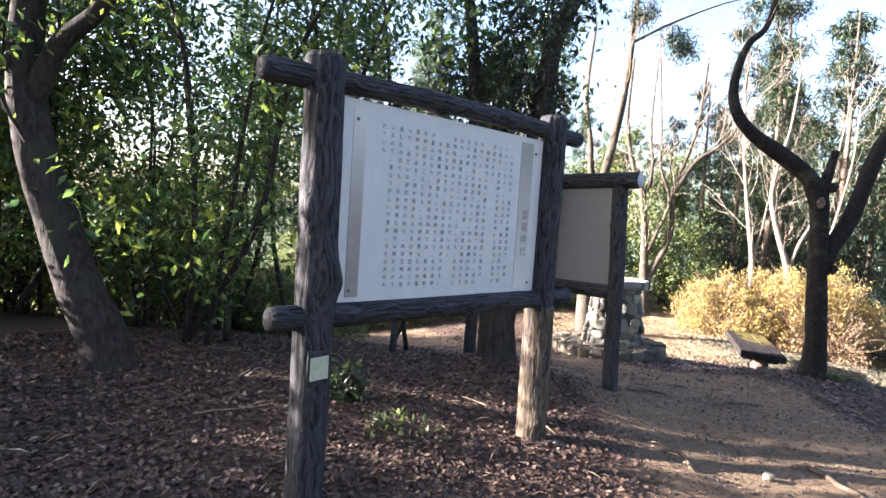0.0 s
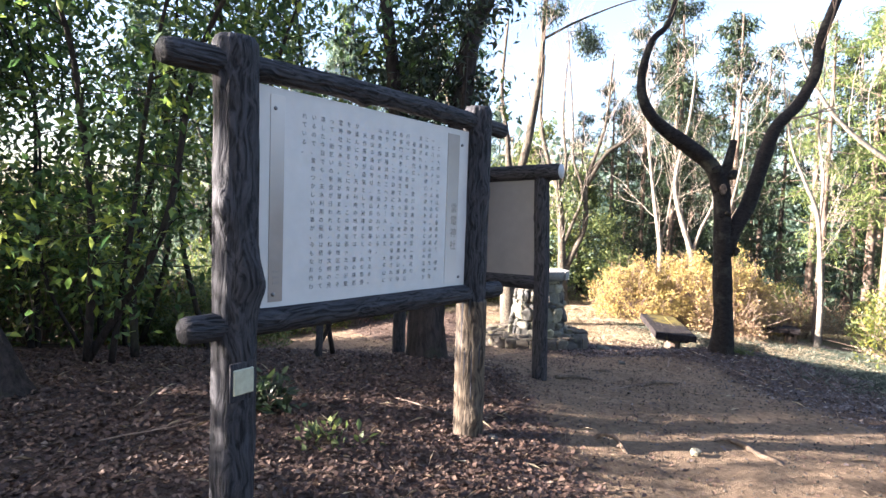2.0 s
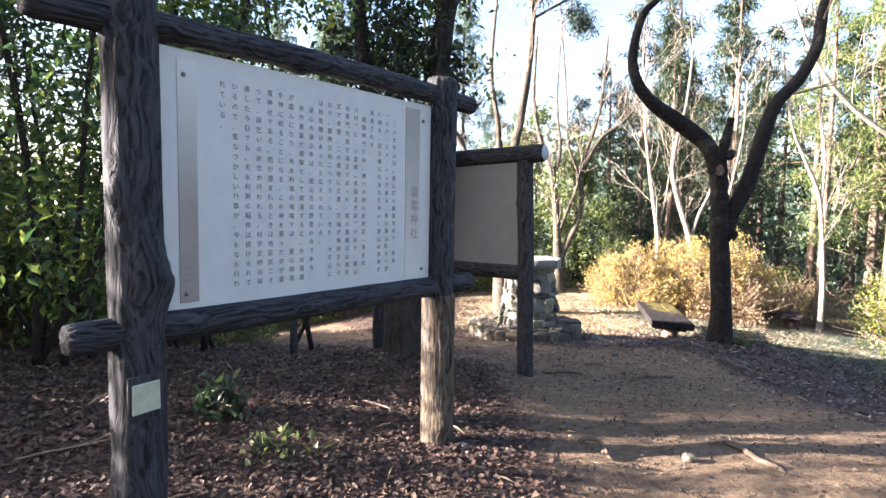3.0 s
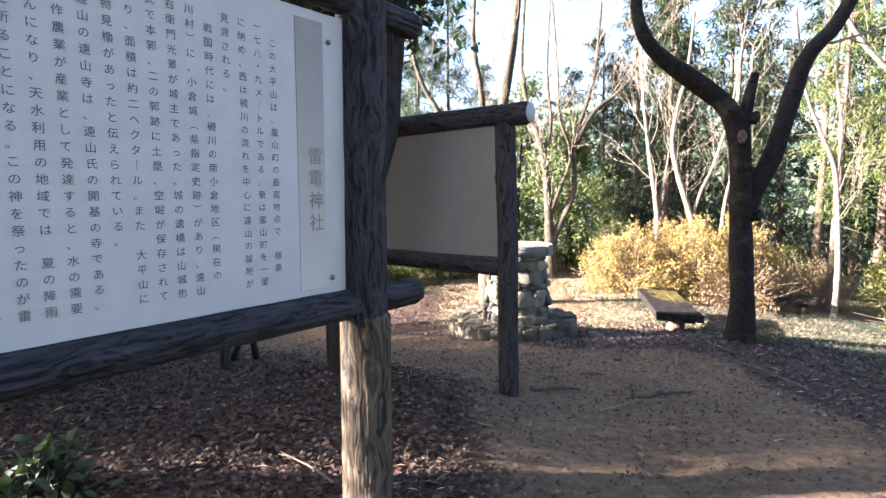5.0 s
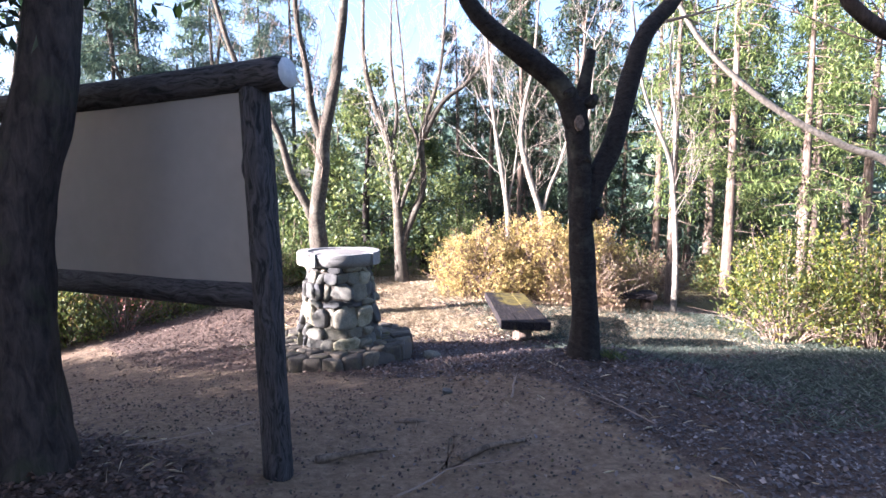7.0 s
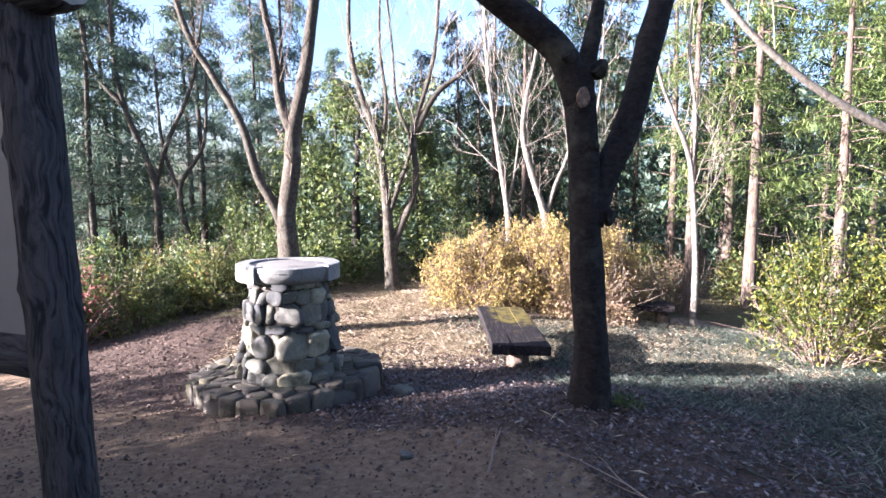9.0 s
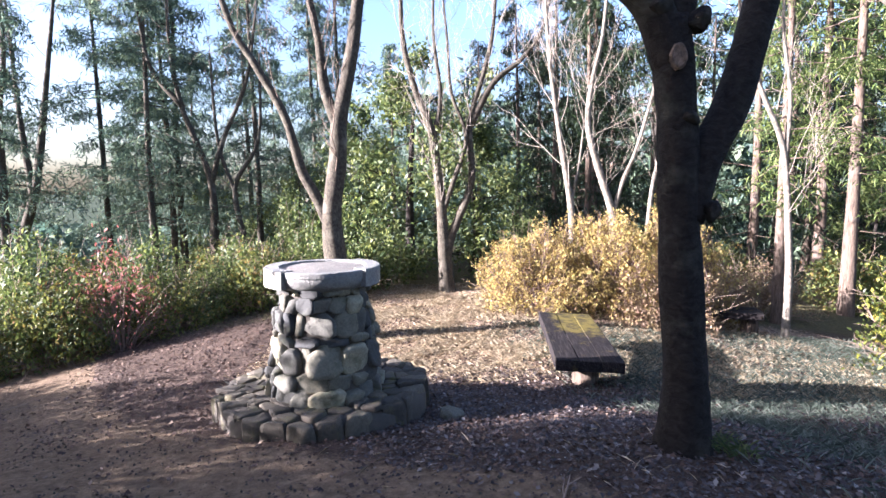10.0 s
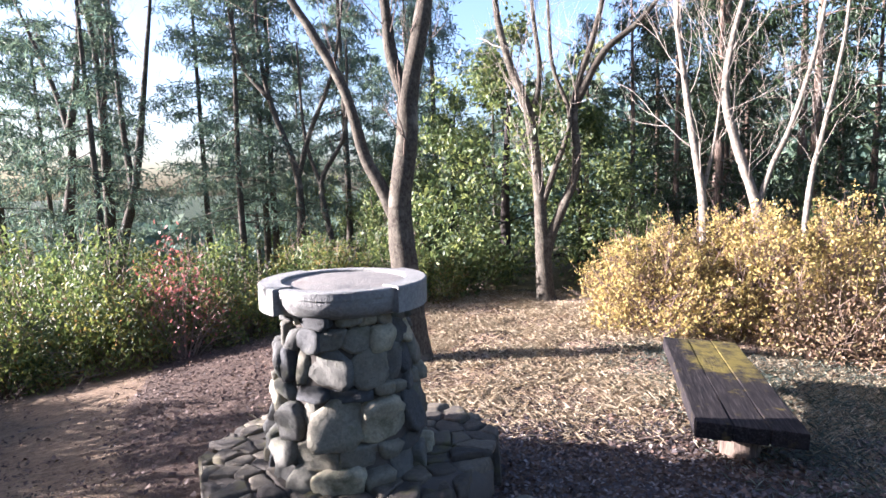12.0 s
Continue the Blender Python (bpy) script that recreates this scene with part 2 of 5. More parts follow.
M_ROOT = bark("root", (0.035, 0.025, 0.018), (0.15, 0.112, 0.08), (0.1, 0.075, 0.055), 0.6, 24, 0.85, 0.008)


def ground_material():
    """Trodden earth, leaf litter, straw and grey grass, laid out by the plan with uneven borders."""
    m, n, l, b = nodes("forest_ground")
    v = mapped(n, l)
    g1, g2, g3 = noise_tex(n, l, v, 0.9, 6), noise_tex(n, l, v, 14, 8, 0.7), noise_tex(n, l, v, 70, 6, 0.7)
    earth = ramp(n, [(0.3, (0.085, 0.059, 0.038)), (0.55, (0.165, 0.117, 0.076)), (0.8, (0.265, 0.195, 0.13))])
    l.new(g2.outputs[0], earth.inputs[0])
    litter = ramp(n, [(0.3, (0.03, 0.02, 0.016)), (0.5, (0.072, 0.05, 0.038)), (0.7, (0.125, 0.094, 0.073))])
    l.new(g3.outputs[0], litter.inputs[0])
    straw = ramp(n, [(0.3, (0.15, 0.095, 0.06)), (0.5, (0.33, 0.24, 0.165)), (0.72, (0.58, 0.48, 0.35))])
    l.new(g3.outputs[0], straw.inputs[0])
    floor = ramp(n, [(0.35, (0.05, 0.045, 0.025)), (0.65, (0.12, 0.1, 0.05))])
    l.new(g2.outputs[0], floor.inputs[0])
    at = n.new("ShaderNodeAttribute")
    at.attribute_name = "cover"
    sep = n.new("ShaderNodeSeparateColor")
    l.new(at.outputs["Color"], sep.inputs[0])

    def border(value):
        a = n.new("ShaderNodeMath")
        a.operation = "ADD"
        l.new(value, a.inputs[0])
        s = n.new("ShaderNodeMath")
        s.operation = "MULTIPLY_ADD"
        l.new(g2.outputs[0], s.inputs[0])
        s.inputs[1].default_value, s.inputs[2].default_value = 0.9, -0.45
        l.new(s.outputs[0], a.inputs[1])
        r = ramp(n, [(0.4, (0, 0, 0)), (0.6, (1, 1, 1))])
        l.new(a.outputs[0], r.inputs[0])
        return r.outputs[0]

    c = mix(n, l, floor.outputs[0], litter.outputs[0], border(sep.outputs[1]))
    c = mix(n, l, c, straw.outputs[0], border(sep.outputs[2]))
    c = mix(n, l, c, earth.outputs[0], border(sep.outputs[0]))
    wood = ramp(n, [(0.35, (0.012, 0.02, 0.012)), (0.65, (0.045, 0.06, 0.03))])
    l.new(g1.outputs[0], wood.inputs[0])
    c = mix(n, l, c, wood.outputs[0], at.outputs["Alpha"])
    c = mix(n, l, c, g1.outputs[0], 0.3, "SOFT_LIGHT")
    l.new(c, b.inputs["Base Color"])
    b.inputs["Roughness"].default_value = 0.95
    b.inputs["Specular IOR Level"].default_value = 0.1
    h = n.new("ShaderNodeMath")
    h.operation = "ADD"
    l.new(g2.outputs[0], h.inputs[0])
    l.new(g3.outputs[0], h.inputs[1])
    bump(n, l, b, h.outputs[0], 1.0, 0.018)
    return m


M_GROUND = ground_material()

# ---- mesh helpers ----
rng = np.random.default_rng(7)


def mesh_of(name, verts, faces, mats, smooth=True, mat_index=None):
    me = bpy.data.meshes.new(name)
    me.from_pydata([tuple(map(float, p)) for p in verts], [], faces)
    for m in mats if isinstance(mats, (list, tuple)) else [mats]:
        me.materials.append(m)
    me.polygons.foreach_set("use_smooth", [smooth] * len(faces))
    if mat_index is not None:
        me.polygons.foreach_set("material_index", mat_index)
    me.update()
    return me


def part(name, bm, material, parent, label=""):
    """Links a bmesh, or a mesh, as one object under a thing or a part."""
    if isinstance(bm, bmesh.types.BMesh):
        me = bpy.data.meshes.new(name)
        bm.to_mesh(me)
        bm.free()
    else:
        me = bm
    if not me.materials:
        me.materials.append(material)
    ob = new(name, me)
    ob.parent = parent
    if label:
        tagged(ob, label)
    return ob


def thing(name, m, label, category, group="", kind=""):
    ob = new(name)
    ob.empty_display_size = 0.1
    ob.matrix_world = m
    return tagged(ob, label, category, group, kind)


class Tubes:
    """Collects tapered tubes along lines into one mesh."""

    def __init__(self):
        self.v, self.f = [], []

    def add(self, pts, radii, sides=7, rough=0.0, cap=True, seed=0):
        pts = [Vector(p) for p in pts]
        base = len(self.v)
        up = Vector((0.31, 0.95, 0.05))
        for i, p in enumerate(pts):
            d = (pts[min(i + 1, len(pts) - 1)] - pts[max(i - 1, 0)]).normalized()
            a = d.cross(up)
            if a.length < 0.05:
                a = d.cross(Vector((1, 0, 0)))
            a.normalize()
            b = d.cross(a)
            for k in range(sides):
                w = 2 * math.pi * k / sides
                q = a * math.cos(w) + b * math.sin(w)
                r = radii[i]
                if rough:
                    r *= 1 + rough * noise.noise(p * 2.2 + q * 1.6 + Vector((seed, 0, 0))) + 0.5 * rough * noise.noise(p * 7 + q * 3)
                self.v.append(p + q * r)
        n = len(pts)
        for i in range(n - 1):
            for k in range(sides):
                a0, a1 = base + i * sides + k, base + i * sides + (k + 1) % sides
                self.f.append((a0, a0 + sides, a1 + sides, a1))
        if cap:
            self.f.append(tuple(base + k for k in range(sides)))
            self.f.append(tuple(base + (n - 1) * sides + k for k in reversed(range(sides))))

    def mesh(self, name, mat):
        return mesh_of(name, self.v, self.f, mat)


def spline(pts, per=5):
    """A smooth line through the points."""
    p = [Vector(q) for q in pts]
    p = [p[0] * 2 - p[1]] + p + [p[-1] * 2 - p[-2]]
    out = []
    for i in range(1, len(p) - 2):
        for k in range(per):
            t = k / per
            a, b, c, d = p[i - 1], p[i], p[i + 1], p[i + 2]
            out.append(0.5 * ((2 * b) + (c - a) * t + (2 * a - 5 * b + 4 * c - d) * t * t + (3 * b - a - 3 * c + d) * t ** 3))
    return out + [p[-2]]


def taper(n, r0, r1, flare=0.0):
    return [r0 + (r1 - r0) * i / (n - 1) + flare * math.exp(-i * 9.0 / n) for i in range(n)]


def rvec(s=1.0):
    return Vector(rng.normal(0, s, 3))


def grow(tb, p, d, length, r, depth, tips, bend=0.25, up=0.1, kids=3, sides=5, spread=0.8, r_end=0.35):
    """A bough with its side boughs; tips collects where leaves may sit."""
    steps = 5
    pts, q, v = [Vector(p)], Vector(p), Vector(d).normalized()
    for i in range(steps):
        v = (v + rvec(bend * 0.35) + Vector((0, 0, up * 0.3))).normalized()
        q = q + v * length / steps
        pts.append(q.copy())
    tb.add(pts, taper(len(pts), r, r * r_end), sides, cap=False)
    if depth <= 1:
        tips.extend(pts[2:])
    if depth > 0:
        for i in range(kids):
            k = 1 + int(rng.integers(1, steps))
            dv = (v + rvec(spread)).normalized()
            grow(tb, pts[k], dv, length * rng.uniform(0.45, 0.75), max(r * 0.5, 0.003), depth - 1, tips, bend, up, kids, max(3, sides - 1), spread, r_end)


def leaf_mesh(name, centers, size, mat, aspect=0.42, spread=0.12, droop=0.2, normal_up=0.4, jitter=0.35, r=None):
    """Many small folded leaves round the given places, as one mesh."""
    r = r or rng
    c = np.asarray(centers, float)
    n = len(c)
    c = c + r.normal(0, spread, (n, 3))
    d = r.normal(0, 1, (n, 3))
    d[:, 2] -= droop * 2
    d /= np.linalg.norm(d, axis=1)[:, None]
    u = r.normal(0, 1, (n, 3))
    u[:, 2] += normal_up * 4
    s = np.cross(d, u)
    s /= np.linalg.norm(s, axis=1)[:, None] + 1e-9
    nn = np.cross(s, d)
    L = (size * (1 + r.uniform(-jitter, jitter, n)))[:, None]
    v = np.empty((n, 4, 3))
    v[:, 0] = c
    v[:, 1] = c + d * L * 0.5 + s * L * aspect * 0.5 + nn * L * 0.1
    v[:, 2] = c + d * L
    v[:, 3] = c + d * L * 0.5 - s * L * aspect * 0.5 + nn * L * 0.1
    return quads(name, v.reshape(-1, 3), mat)


def quads(name, v, mat):
    """A mesh of loose four-cornered pieces, each split along its fold."""
    n = len(v) // 4
    k = np.arange(n)[:, None] * 4
    f = np.concatenate([k + np.array([[0, 1, 2]]), k + np.array([[0, 2, 3]])], axis=1).reshape(-1, 3)
    me = bpy.data.meshes.new(name)
    me.vertices.add(len(v))
    me.vertices.foreach_set("co", v.astype(np.float32).ravel())
    me.loops.add(f.size)
    me.loops.foreach_set("vertex_index", f.astype(np.int32).ravel())
    me.polygons.add(len(f))
    me.polygons.foreach_set("loop_start", np.arange(0, f.size, 3, dtype=np.int32))
    me.materials.append(mat)
    me.update(calc_edges=True)
    return me


def box_bm(sx, sy, sz, bevel=0.01, seg=2):
    bm = bmesh.new()
    bmesh.ops.create_cube(bm, size=1)
    bmesh.ops.scale(bm, vec=(sx, sy, sz), verts=bm.verts)
    if bevel:
        bmesh.ops.bevel(bm, geom=bm.edges[:], offset=bevel, segments=seg, affect="EDGES", profile=0.6)
    return bm


def rough_bm(bm, amp, freq, seed):
    for v in bm.verts:
        v.co += Vector(noise.noise_vector(v.co * freq + Vector((seed * 3.7, seed, 0)))) * amp
    return bm


# ---- the ground ----


def sm(a, b, v):
    v = np.clip((v - a) / (b - a), 0, 1)
    return v * v * (3 - 2 * v)


def ground_z(x, y):
    """Height of the hilltop: level at the boards, falling ahead and to both sides, wooded hills far off."""
    x, y = np.asarray(x, float), np.asarray(y, float)
    z = -0.06 - 1.0 * sm(3.8, 14.5, y) - 0.02 * np.clip(y - 14.5, 0, 8) - 0.06 * sm(0.3, 1.5, x) * (1 - sm(6, 9, y))
    z = z + 0.28 * np.exp(-((x - 3.9) ** 2 + (y - 9.4) ** 2) / 1.5) + 0.2 * np.exp(-((x + 0.6) ** 2 + (y - 6.9) ** 2) / 1.2)
    z = z - 0.1 * np.minimum(np.maximum(x - 4.5, 0), 20) * sm(6, 14, y)
    z = z - 0.16 * np.minimum(np.maximum(-0.8 - x, 0), 14) * sm(8, 13, y)
    z = z + 0.05 * np.minimum(np.maximum(0.4 - x, 0), 4) * (1 - sm(4, 9, y))
    z = z + 0.09 * np.exp(-((x - 1.1) ** 2 + (y - 11.0) ** 2) / 2.2)
    d = np.hypot(x - 1, y - 6)
    z = z - 9.0 * sm(18, 90, d) * (1 - 0.75 * sm(0, 1, (x + y * 0.15) / 30))
    z = z + 10 * sm(120, 420, d)
    return z


def gz(x, y):
    return float(ground_z(x, y))


PATH_LINE = [(3.2, -6), (2.7, 0), (2.4, 3.5), (2.05, 6.0), (1.75, 8.2), (0.2, 9.2), (-1.6, 10.6), (-3.4, 13.0), (-5.5, 17)]


def path_dist(x, y):
    best = np.full(np.shape(x), 99.0)
    for (ax, ay), (bx, by) in zip(PATH_LINE, PATH_LINE[1:]):
        dx, dy = bx - ax, by - ay
        t = np.clip(((x - ax) * dx + (y - ay) * dy) / (dx * dx + dy * dy), 0, 1)
        best = np.minimum(best, np.hypot(x - ax - t * dx, y - ay - t * dy))
    return best


def covers(x, y):
    """How far earth, leaf litter and straw cover a place, each 0 to 1."""
    d = path_dist(x, y)
    wid = 1.55 - 0.5 * sm(8, 11, y)
    earth = 1 - sm(wid - 0.5, wid + 0.5, d)
    straw = sm(12.0, 13.5, y) * sm(-0.6, 1.0, x) * (1 - sm(6.5, 9, x)) * (1 - sm(19, 22, y))
    straw = np.maximum(straw, 0.55 * sm(4.3, 5.5, x) * sm(9, 11, y) * (1 - sm(9.5, 12, x)) * (1 - sm(16, 19, y)))
    litter = (1 - sm(9, 14, np.abs(x - 0.5))) * (1 - sm(15, 19, y))
    return earth, np.maximum(litter, 0.25), straw


def axis(lo, hi, step, far, k=1.25):
    a = list(np.arange(lo, hi + step / 2, step))
    s = step
    while a[-1] < far:
        s *= k
        a.append(a[-1] + s)
    s = step
    while a[0] > -far:
        s *= k
        a.insert(0, a[0] - s)
    return np.array(a)


gx, gy = axis(-5.5, 9.0, 0.1, 1500), axis(-1.0, 20, 0.1, 1500)
X, Y = np.meshgrid(gx, gy)
Z = ground_z(X, Y)
fine = np.array([[0.0] * len(gx)] * len(gy))
near = (np.abs(X - 1.5) < 12) & (Y > -6) & (Y < 24)
for i, j in zip(*np.nonzero(near)):
    p = Vector((X[i, j], Y[i, j], 0))
    fine[i, j] = 0.045 * noise.noise(p * 0.9) + 0.022 * noise.noise(p * 3.1) + 0.010 * noise.noise(p * 8.3)
ny, nx = X.shape
gv = np.stack([X, Y, Z + fine], -1).reshape(-1, 3)
gi = np.arange(nx * ny).reshape(ny, nx)
gf = np.stack([gi[:-1, :-1], gi[:-1, 1:], gi[1:, 1:], gi[1:, :-1]], -1).reshape(-1, 4)
g_me = mesh_of("ground", gv, gf.tolist(), M_GROUND)
cov = np.stack([*covers(X, Y), sm(26, 45, np.hypot(X - 1, Y - 6))], -1).reshape(-1, 4)
g_me.color_attributes.new("cover", "FLOAT_COLOR", "POINT").data.foreach_set("color", cov.astype(np.float32).ravel())
tagged(new("ground", g_me), "trodden brown earth with leaf litter and straw", "ground", kind="structure")

# ---- information board ----


def log_mesh(name, length, r, mat, seed, groove=0.1, bow=0.0, knots=(), sides=64, rings=80, end_mat=None):
    """A log along z from 0: long furrows that swerve round knots, slightly uneven ends."""
    v, f = [], []
    for i in range(rings + 1):
        t = i / rings
        z = t * length
        for k in range(sides):
            a = 2 * math.pi * k / sides
            swerve = 0.0
            lump = 0.0
            for kz, ka, ks in knots:
                da = (a - ka + math.pi) % (2 * math.pi) - math.pi
                g = math.exp(-((z - kz) / (ks * 1.6)) ** 2 - (da * r / ks) ** 2)
                lump += ks * 0.55 * g
                swerve += 0.7 * g * (1 if da > 0 else -1)
            q = Vector((math.cos(a + swerve), math.sin(a + swerve), 0))
            n1 = noise.noise(Vector((q.x * 4.5, q.y * 4.5, z * 1.1 + seed)))
            n2 = noise.noise(Vector((q.x * 11, q.y * 11, z * 2.5 + seed * 2)))
            n3 = noise.noise(Vector((q.x * 17, q.y * 17, z * 1.6 + seed)))
            rr = r * (1.04 + groove * (0.6 * n1 - 0.6 * abs(n2) - 0.55 * abs(n3)) + 0.03 * noise.noise(Vector((0, seed, z * 2)))) + lump
            edge = min(z, length - z)
            if edge < r * 0.18:
                rr *= 0.86 + 0.14 * math.sqrt(edge / (r * 0.18))
            v.append((math.cos(a) * rr + bow * math.sin(math.pi * t), math.sin(a) * rr, z))
    for i in range(rings):
        for k in range(sides):
            a0, a1 = i * sides + k, i * sides + (k + 1) % sides
            f.append((a0, a1, a1 + sides, a0 + sides))
    f.append(tuple(reversed(range(sides))))
    f.append(tuple(rings * sides + k for k in range(sides)))
    idx = [0] * (len(f) - 2) + [1, 1]
    return mesh_of(name, v, f, [mat, end_mat or mat], True, idx)


def put(ob, m):
    ob.matrix_local = m
    return ob


def text_mesh(name, body, size, mat, spacing=1.0):
    """Upright lines of writing, one below another, as a mesh."""
    cu = bpy.data.curves.new(name, "FONT")
    cu.body, cu.size, cu.align_x, cu.align_y = body, size, "CENTER", "TOP"
    cu.space_line, cu.resolution_u = spacing, 2
    ob = bpy.data.objects.new(name, cu)
    scene.collection.objects.link(ob)
    bpy.context.view_layer.update()
    me = bpy.data.meshes.new_from_object(ob)
    bpy.data.objects.remove(ob)
    me.materials.clear()
    me.materials.append(mat)
    return me


LINES = """　この大平山は、嵐山町の最高地点で　標高
一七八・九メートルである。東は嵐山町を一望
に納め、西は槻川の流れを中心に遠山の盆地が
見渡される。
　戦国時代には、槻川の南小倉地区（現在の
川村）に、小倉城（県指定史跡）があり、遠山
右衛門光景が城主であった。城の遺構は山城形
式で本郭、二の郭跡に土塁、空堀が保存されて
おり、面積は約二ヘクタール。また　大平山に
は物見櫓があったと伝えられている。
　遠山の遠山寺は、遠山氏の開基の寺である。
　米作農業が産業として発達すると、水の需要
が盛んになり、天水利用の地域では　夏の降雨
を神に祈ることになる。この神を祭ったのが雷
電神社である。雨が望まれるときは地区民こそ
って、雨乞いの祈念が行われる。科学文明の発
達した今日でも、天水利用の稲作は続けられて
いるので、昔なつかしい行事が、今もなお行わ
れている。""".split("\n")


def information_board():
    """Two fake-log posts, two cross logs and a white enamel panel of brushed upright writing."""
    yaw = math.degrees(math.atan2(0.818, 0.575))
    board = thing("information_board", pose(-1.2, 2.88, -0.1, 0, 0, yaw), "weathered log-framed information board with a white panel of upright writing", "sign board")
    part("post", log_mesh("post", 2.57, 0.106, M_LOG, 3.0, 0.16, 0.012, ((1.42, 4.9, 0.07), (1.75, 3.6, 0.045), (1.36, 5.9, 0.06))), None, board)
    right = part("post", log_mesh("post_b", 2.60, 0.104, M_LOG, 11.0, 0.15, -0.01, ((1.95, 4.6, 0.045), (1.25, 0.6, 0.03))), None, board, "weathered log post with paler brown lower part")
    put(right, pose(2.02, 0, -0.02))
    # paler brown from the ground up to the bottom beam
    foot = log_mesh("peeled_foot", 1.14, 0.114, M_LOG_PALE, 15.0, 0.12, 0, ((0.25, 4.2, 0.05),))
    put(part("peeled_foot", foot, None, right, "pale brown wood"), pose(0, 0, 0.0))
    top = part("top_beam", log_mesh("top_beam", 2.73, 0.062, M_LOG, 21.0, 0.2, 0.035, ((1.2, 3.3, 0.04),)), None, board)
    put(top, pose(-0.36, 0, 2.428, 0, 90 - 0.4, 0) @ pose(0, 0, 0, 0, 0, 180))
    low = part("bottom_beam", log_mesh("bottom_beam", 2.63, 0.066, M_LOG, 31.0, 0.2, 0.0, ((0.7, 1.2, 0.03), (1.9, 2.0, 0.03))), None, board)
    put(low, pose(-0.26, -0.005, 1.168, 0, 90, 0))
    # the panel: local x along it, y its thickness, z up; the writing is on -y
    w, h = 1.83, 1.16
    mid = 1.0
    panel = part("panel", box_bm(w, 0.03, h, 0.004, 1), M_PANEL, board, "white painted metal panel, slightly stained")
    put(panel, pose(mid, 0.012, 1.8))
    for px, pw, mat in ((0.24 - mid, 0.088, M_STRIP_LEFT), (1.728 - mid, 0.135, M_STRIP)):
        s = part("faded_strip", box_bm(pw, 0.004, h - 0.08, 0.001, 1), mat, panel, "faded grey-brown title strip")
        put(s, pose(px, -0.0165, 0))
    for px in (-0.775, 0.825):
        for pz in (-0.5, 0.47):
            bm = bmesh.new()
            bmesh.ops.create_uvsphere(bm, u_segments=10, v_segments=6, radius=0.011)
            put(part("bolt", bm, M_STEEL, panel), pose(px, -0.019, pz))
    for i, line in enumerate(LINES):
        me = text_mesh("writing_column", "\n".join(line.replace("ー", "｜").replace("（", "︵").replace("）", "︶")), 0.033, M_INK, 1.42)
        put(tagged(part("writing_column", me, None, panel, "dark brushed characters"), kind="stuff"), pose(1.555 - mid - i * 0.0637, -0.0185, 0.475, 90, 0, 0))
    me = text_mesh("title", "\n".join("雷電神社"), 0.075, M_INK_FADED, 1.2)
    put(tagged(part("title", me, None, panel, "faded title characters"), kind="stuff"), pose(1.745 - mid, -0.0205, 0.04, 90, 0, 0))
    for k in range(3):
        put(part("worn_letter", box_bm(0.035, 0.002, 0.012, 0), M_INK_FADED, panel), pose(0.24 - mid, -0.0198, -0.38 - 0.03 * k))
    back = part("backing_plate", box_bm(0.15, 0.012, 0.19, 0.004, 1), M_LOG, board, "dark backing of the plate")
    put(back, pose(-0.005, -0.104, 0.905, 0, 0, 8))
    plate = part("plate", box_bm(0.12, 0.012, 0.125, 0.004, 1), M_BRASS, board, "small tarnished pale metal plate")
    put(plate, pose(-0.005, -0.112, 0.905, 0, 0, 8))
    return board


information_board()


def notice_board():
    """A grey-brown notice board hung between two log posts under a log."""
    yaw = math.degrees(math.atan2(-0.531, 0.847))
    nb = thing("notice_board", pose(-1.13, 8.26, -0.6, 0, 0, yaw), "dark log notice board with a bare grey-brown panel", "sign board")
    lift = 0.02
    put(part("post", log_mesh("post", 2.72, 0.09, M_LOG_DARK, 41.0, 0.15, 0, ((1.3, 4.5, 0.03),)), None, nb), pose(0, 0, 0))
    put(part("post", log_mesh("post_r", 2.48, 0.09, M_LOG_DARK, 47.0, 0.16, 0.008, ((1.5, 4.4, 0.03), (1.0, 5.2, 0.025), (2.0, 4.0, 0.03))), None, nb), pose(2.25, 0, 0.28, 0, -1.6, 0))
    put(part("top_beam", log_mesh("top_beam", 2.7, 0.098, M_LOG_DARK, 53.0, 0.1, 0, (), 44, 60, M_BEAM_END), None, nb, "dark log with a grey sawn end"), pose(-0.27, 0, 2.76, 0, 90 - 1.5, 0))
    put(part("bottom_beam", log_mesh("bottom_beam", 2.1, 0.088, M_LOG_DARK, 59.0, 0.1, 0, (), 32, 40), None, nb), pose(0.08, 0, 1.49, 0, 90, 0))
    put(part("panel", box_bm(2.1, 0.03, 1.2, 0.004, 1), M_GREYBOARD, nb, "blank grey-brown sheet panel"), pose(1.13, -0.02, 2.13 + lift))
    return nb


notice_board()

# ---- stone dial and its platform ----


def stone_mesh(name, sx, sy, sz, seed, mat):
    bm = bmesh.new()
    bmesh.ops.create_icosphere(bm, subdivisions=3, radius=1)
    for v in bm.verts:
        c = v.co.copy()
        p = Vector([math.copysign(abs(t) ** 0.62, t) for t in c])
        p = p + Vector(noise.noise_vector(c * 1.3 + Vector((seed * 5.1, seed, 2)))) * 0.3 + c * 0.12 * noise.noise(c * 4 + Vector((seed, 0, 0)))
        v.co = Vector((p.x * sx, p.y * sy, p.z * sz))
    me = bpy.data.meshes.new(name)
    bm.to_mesh(me)
    bm.free()
    me.polygons.foreach_set("use_smooth", [True] * len(me.polygons))
    me.materials.append(mat)
    return me


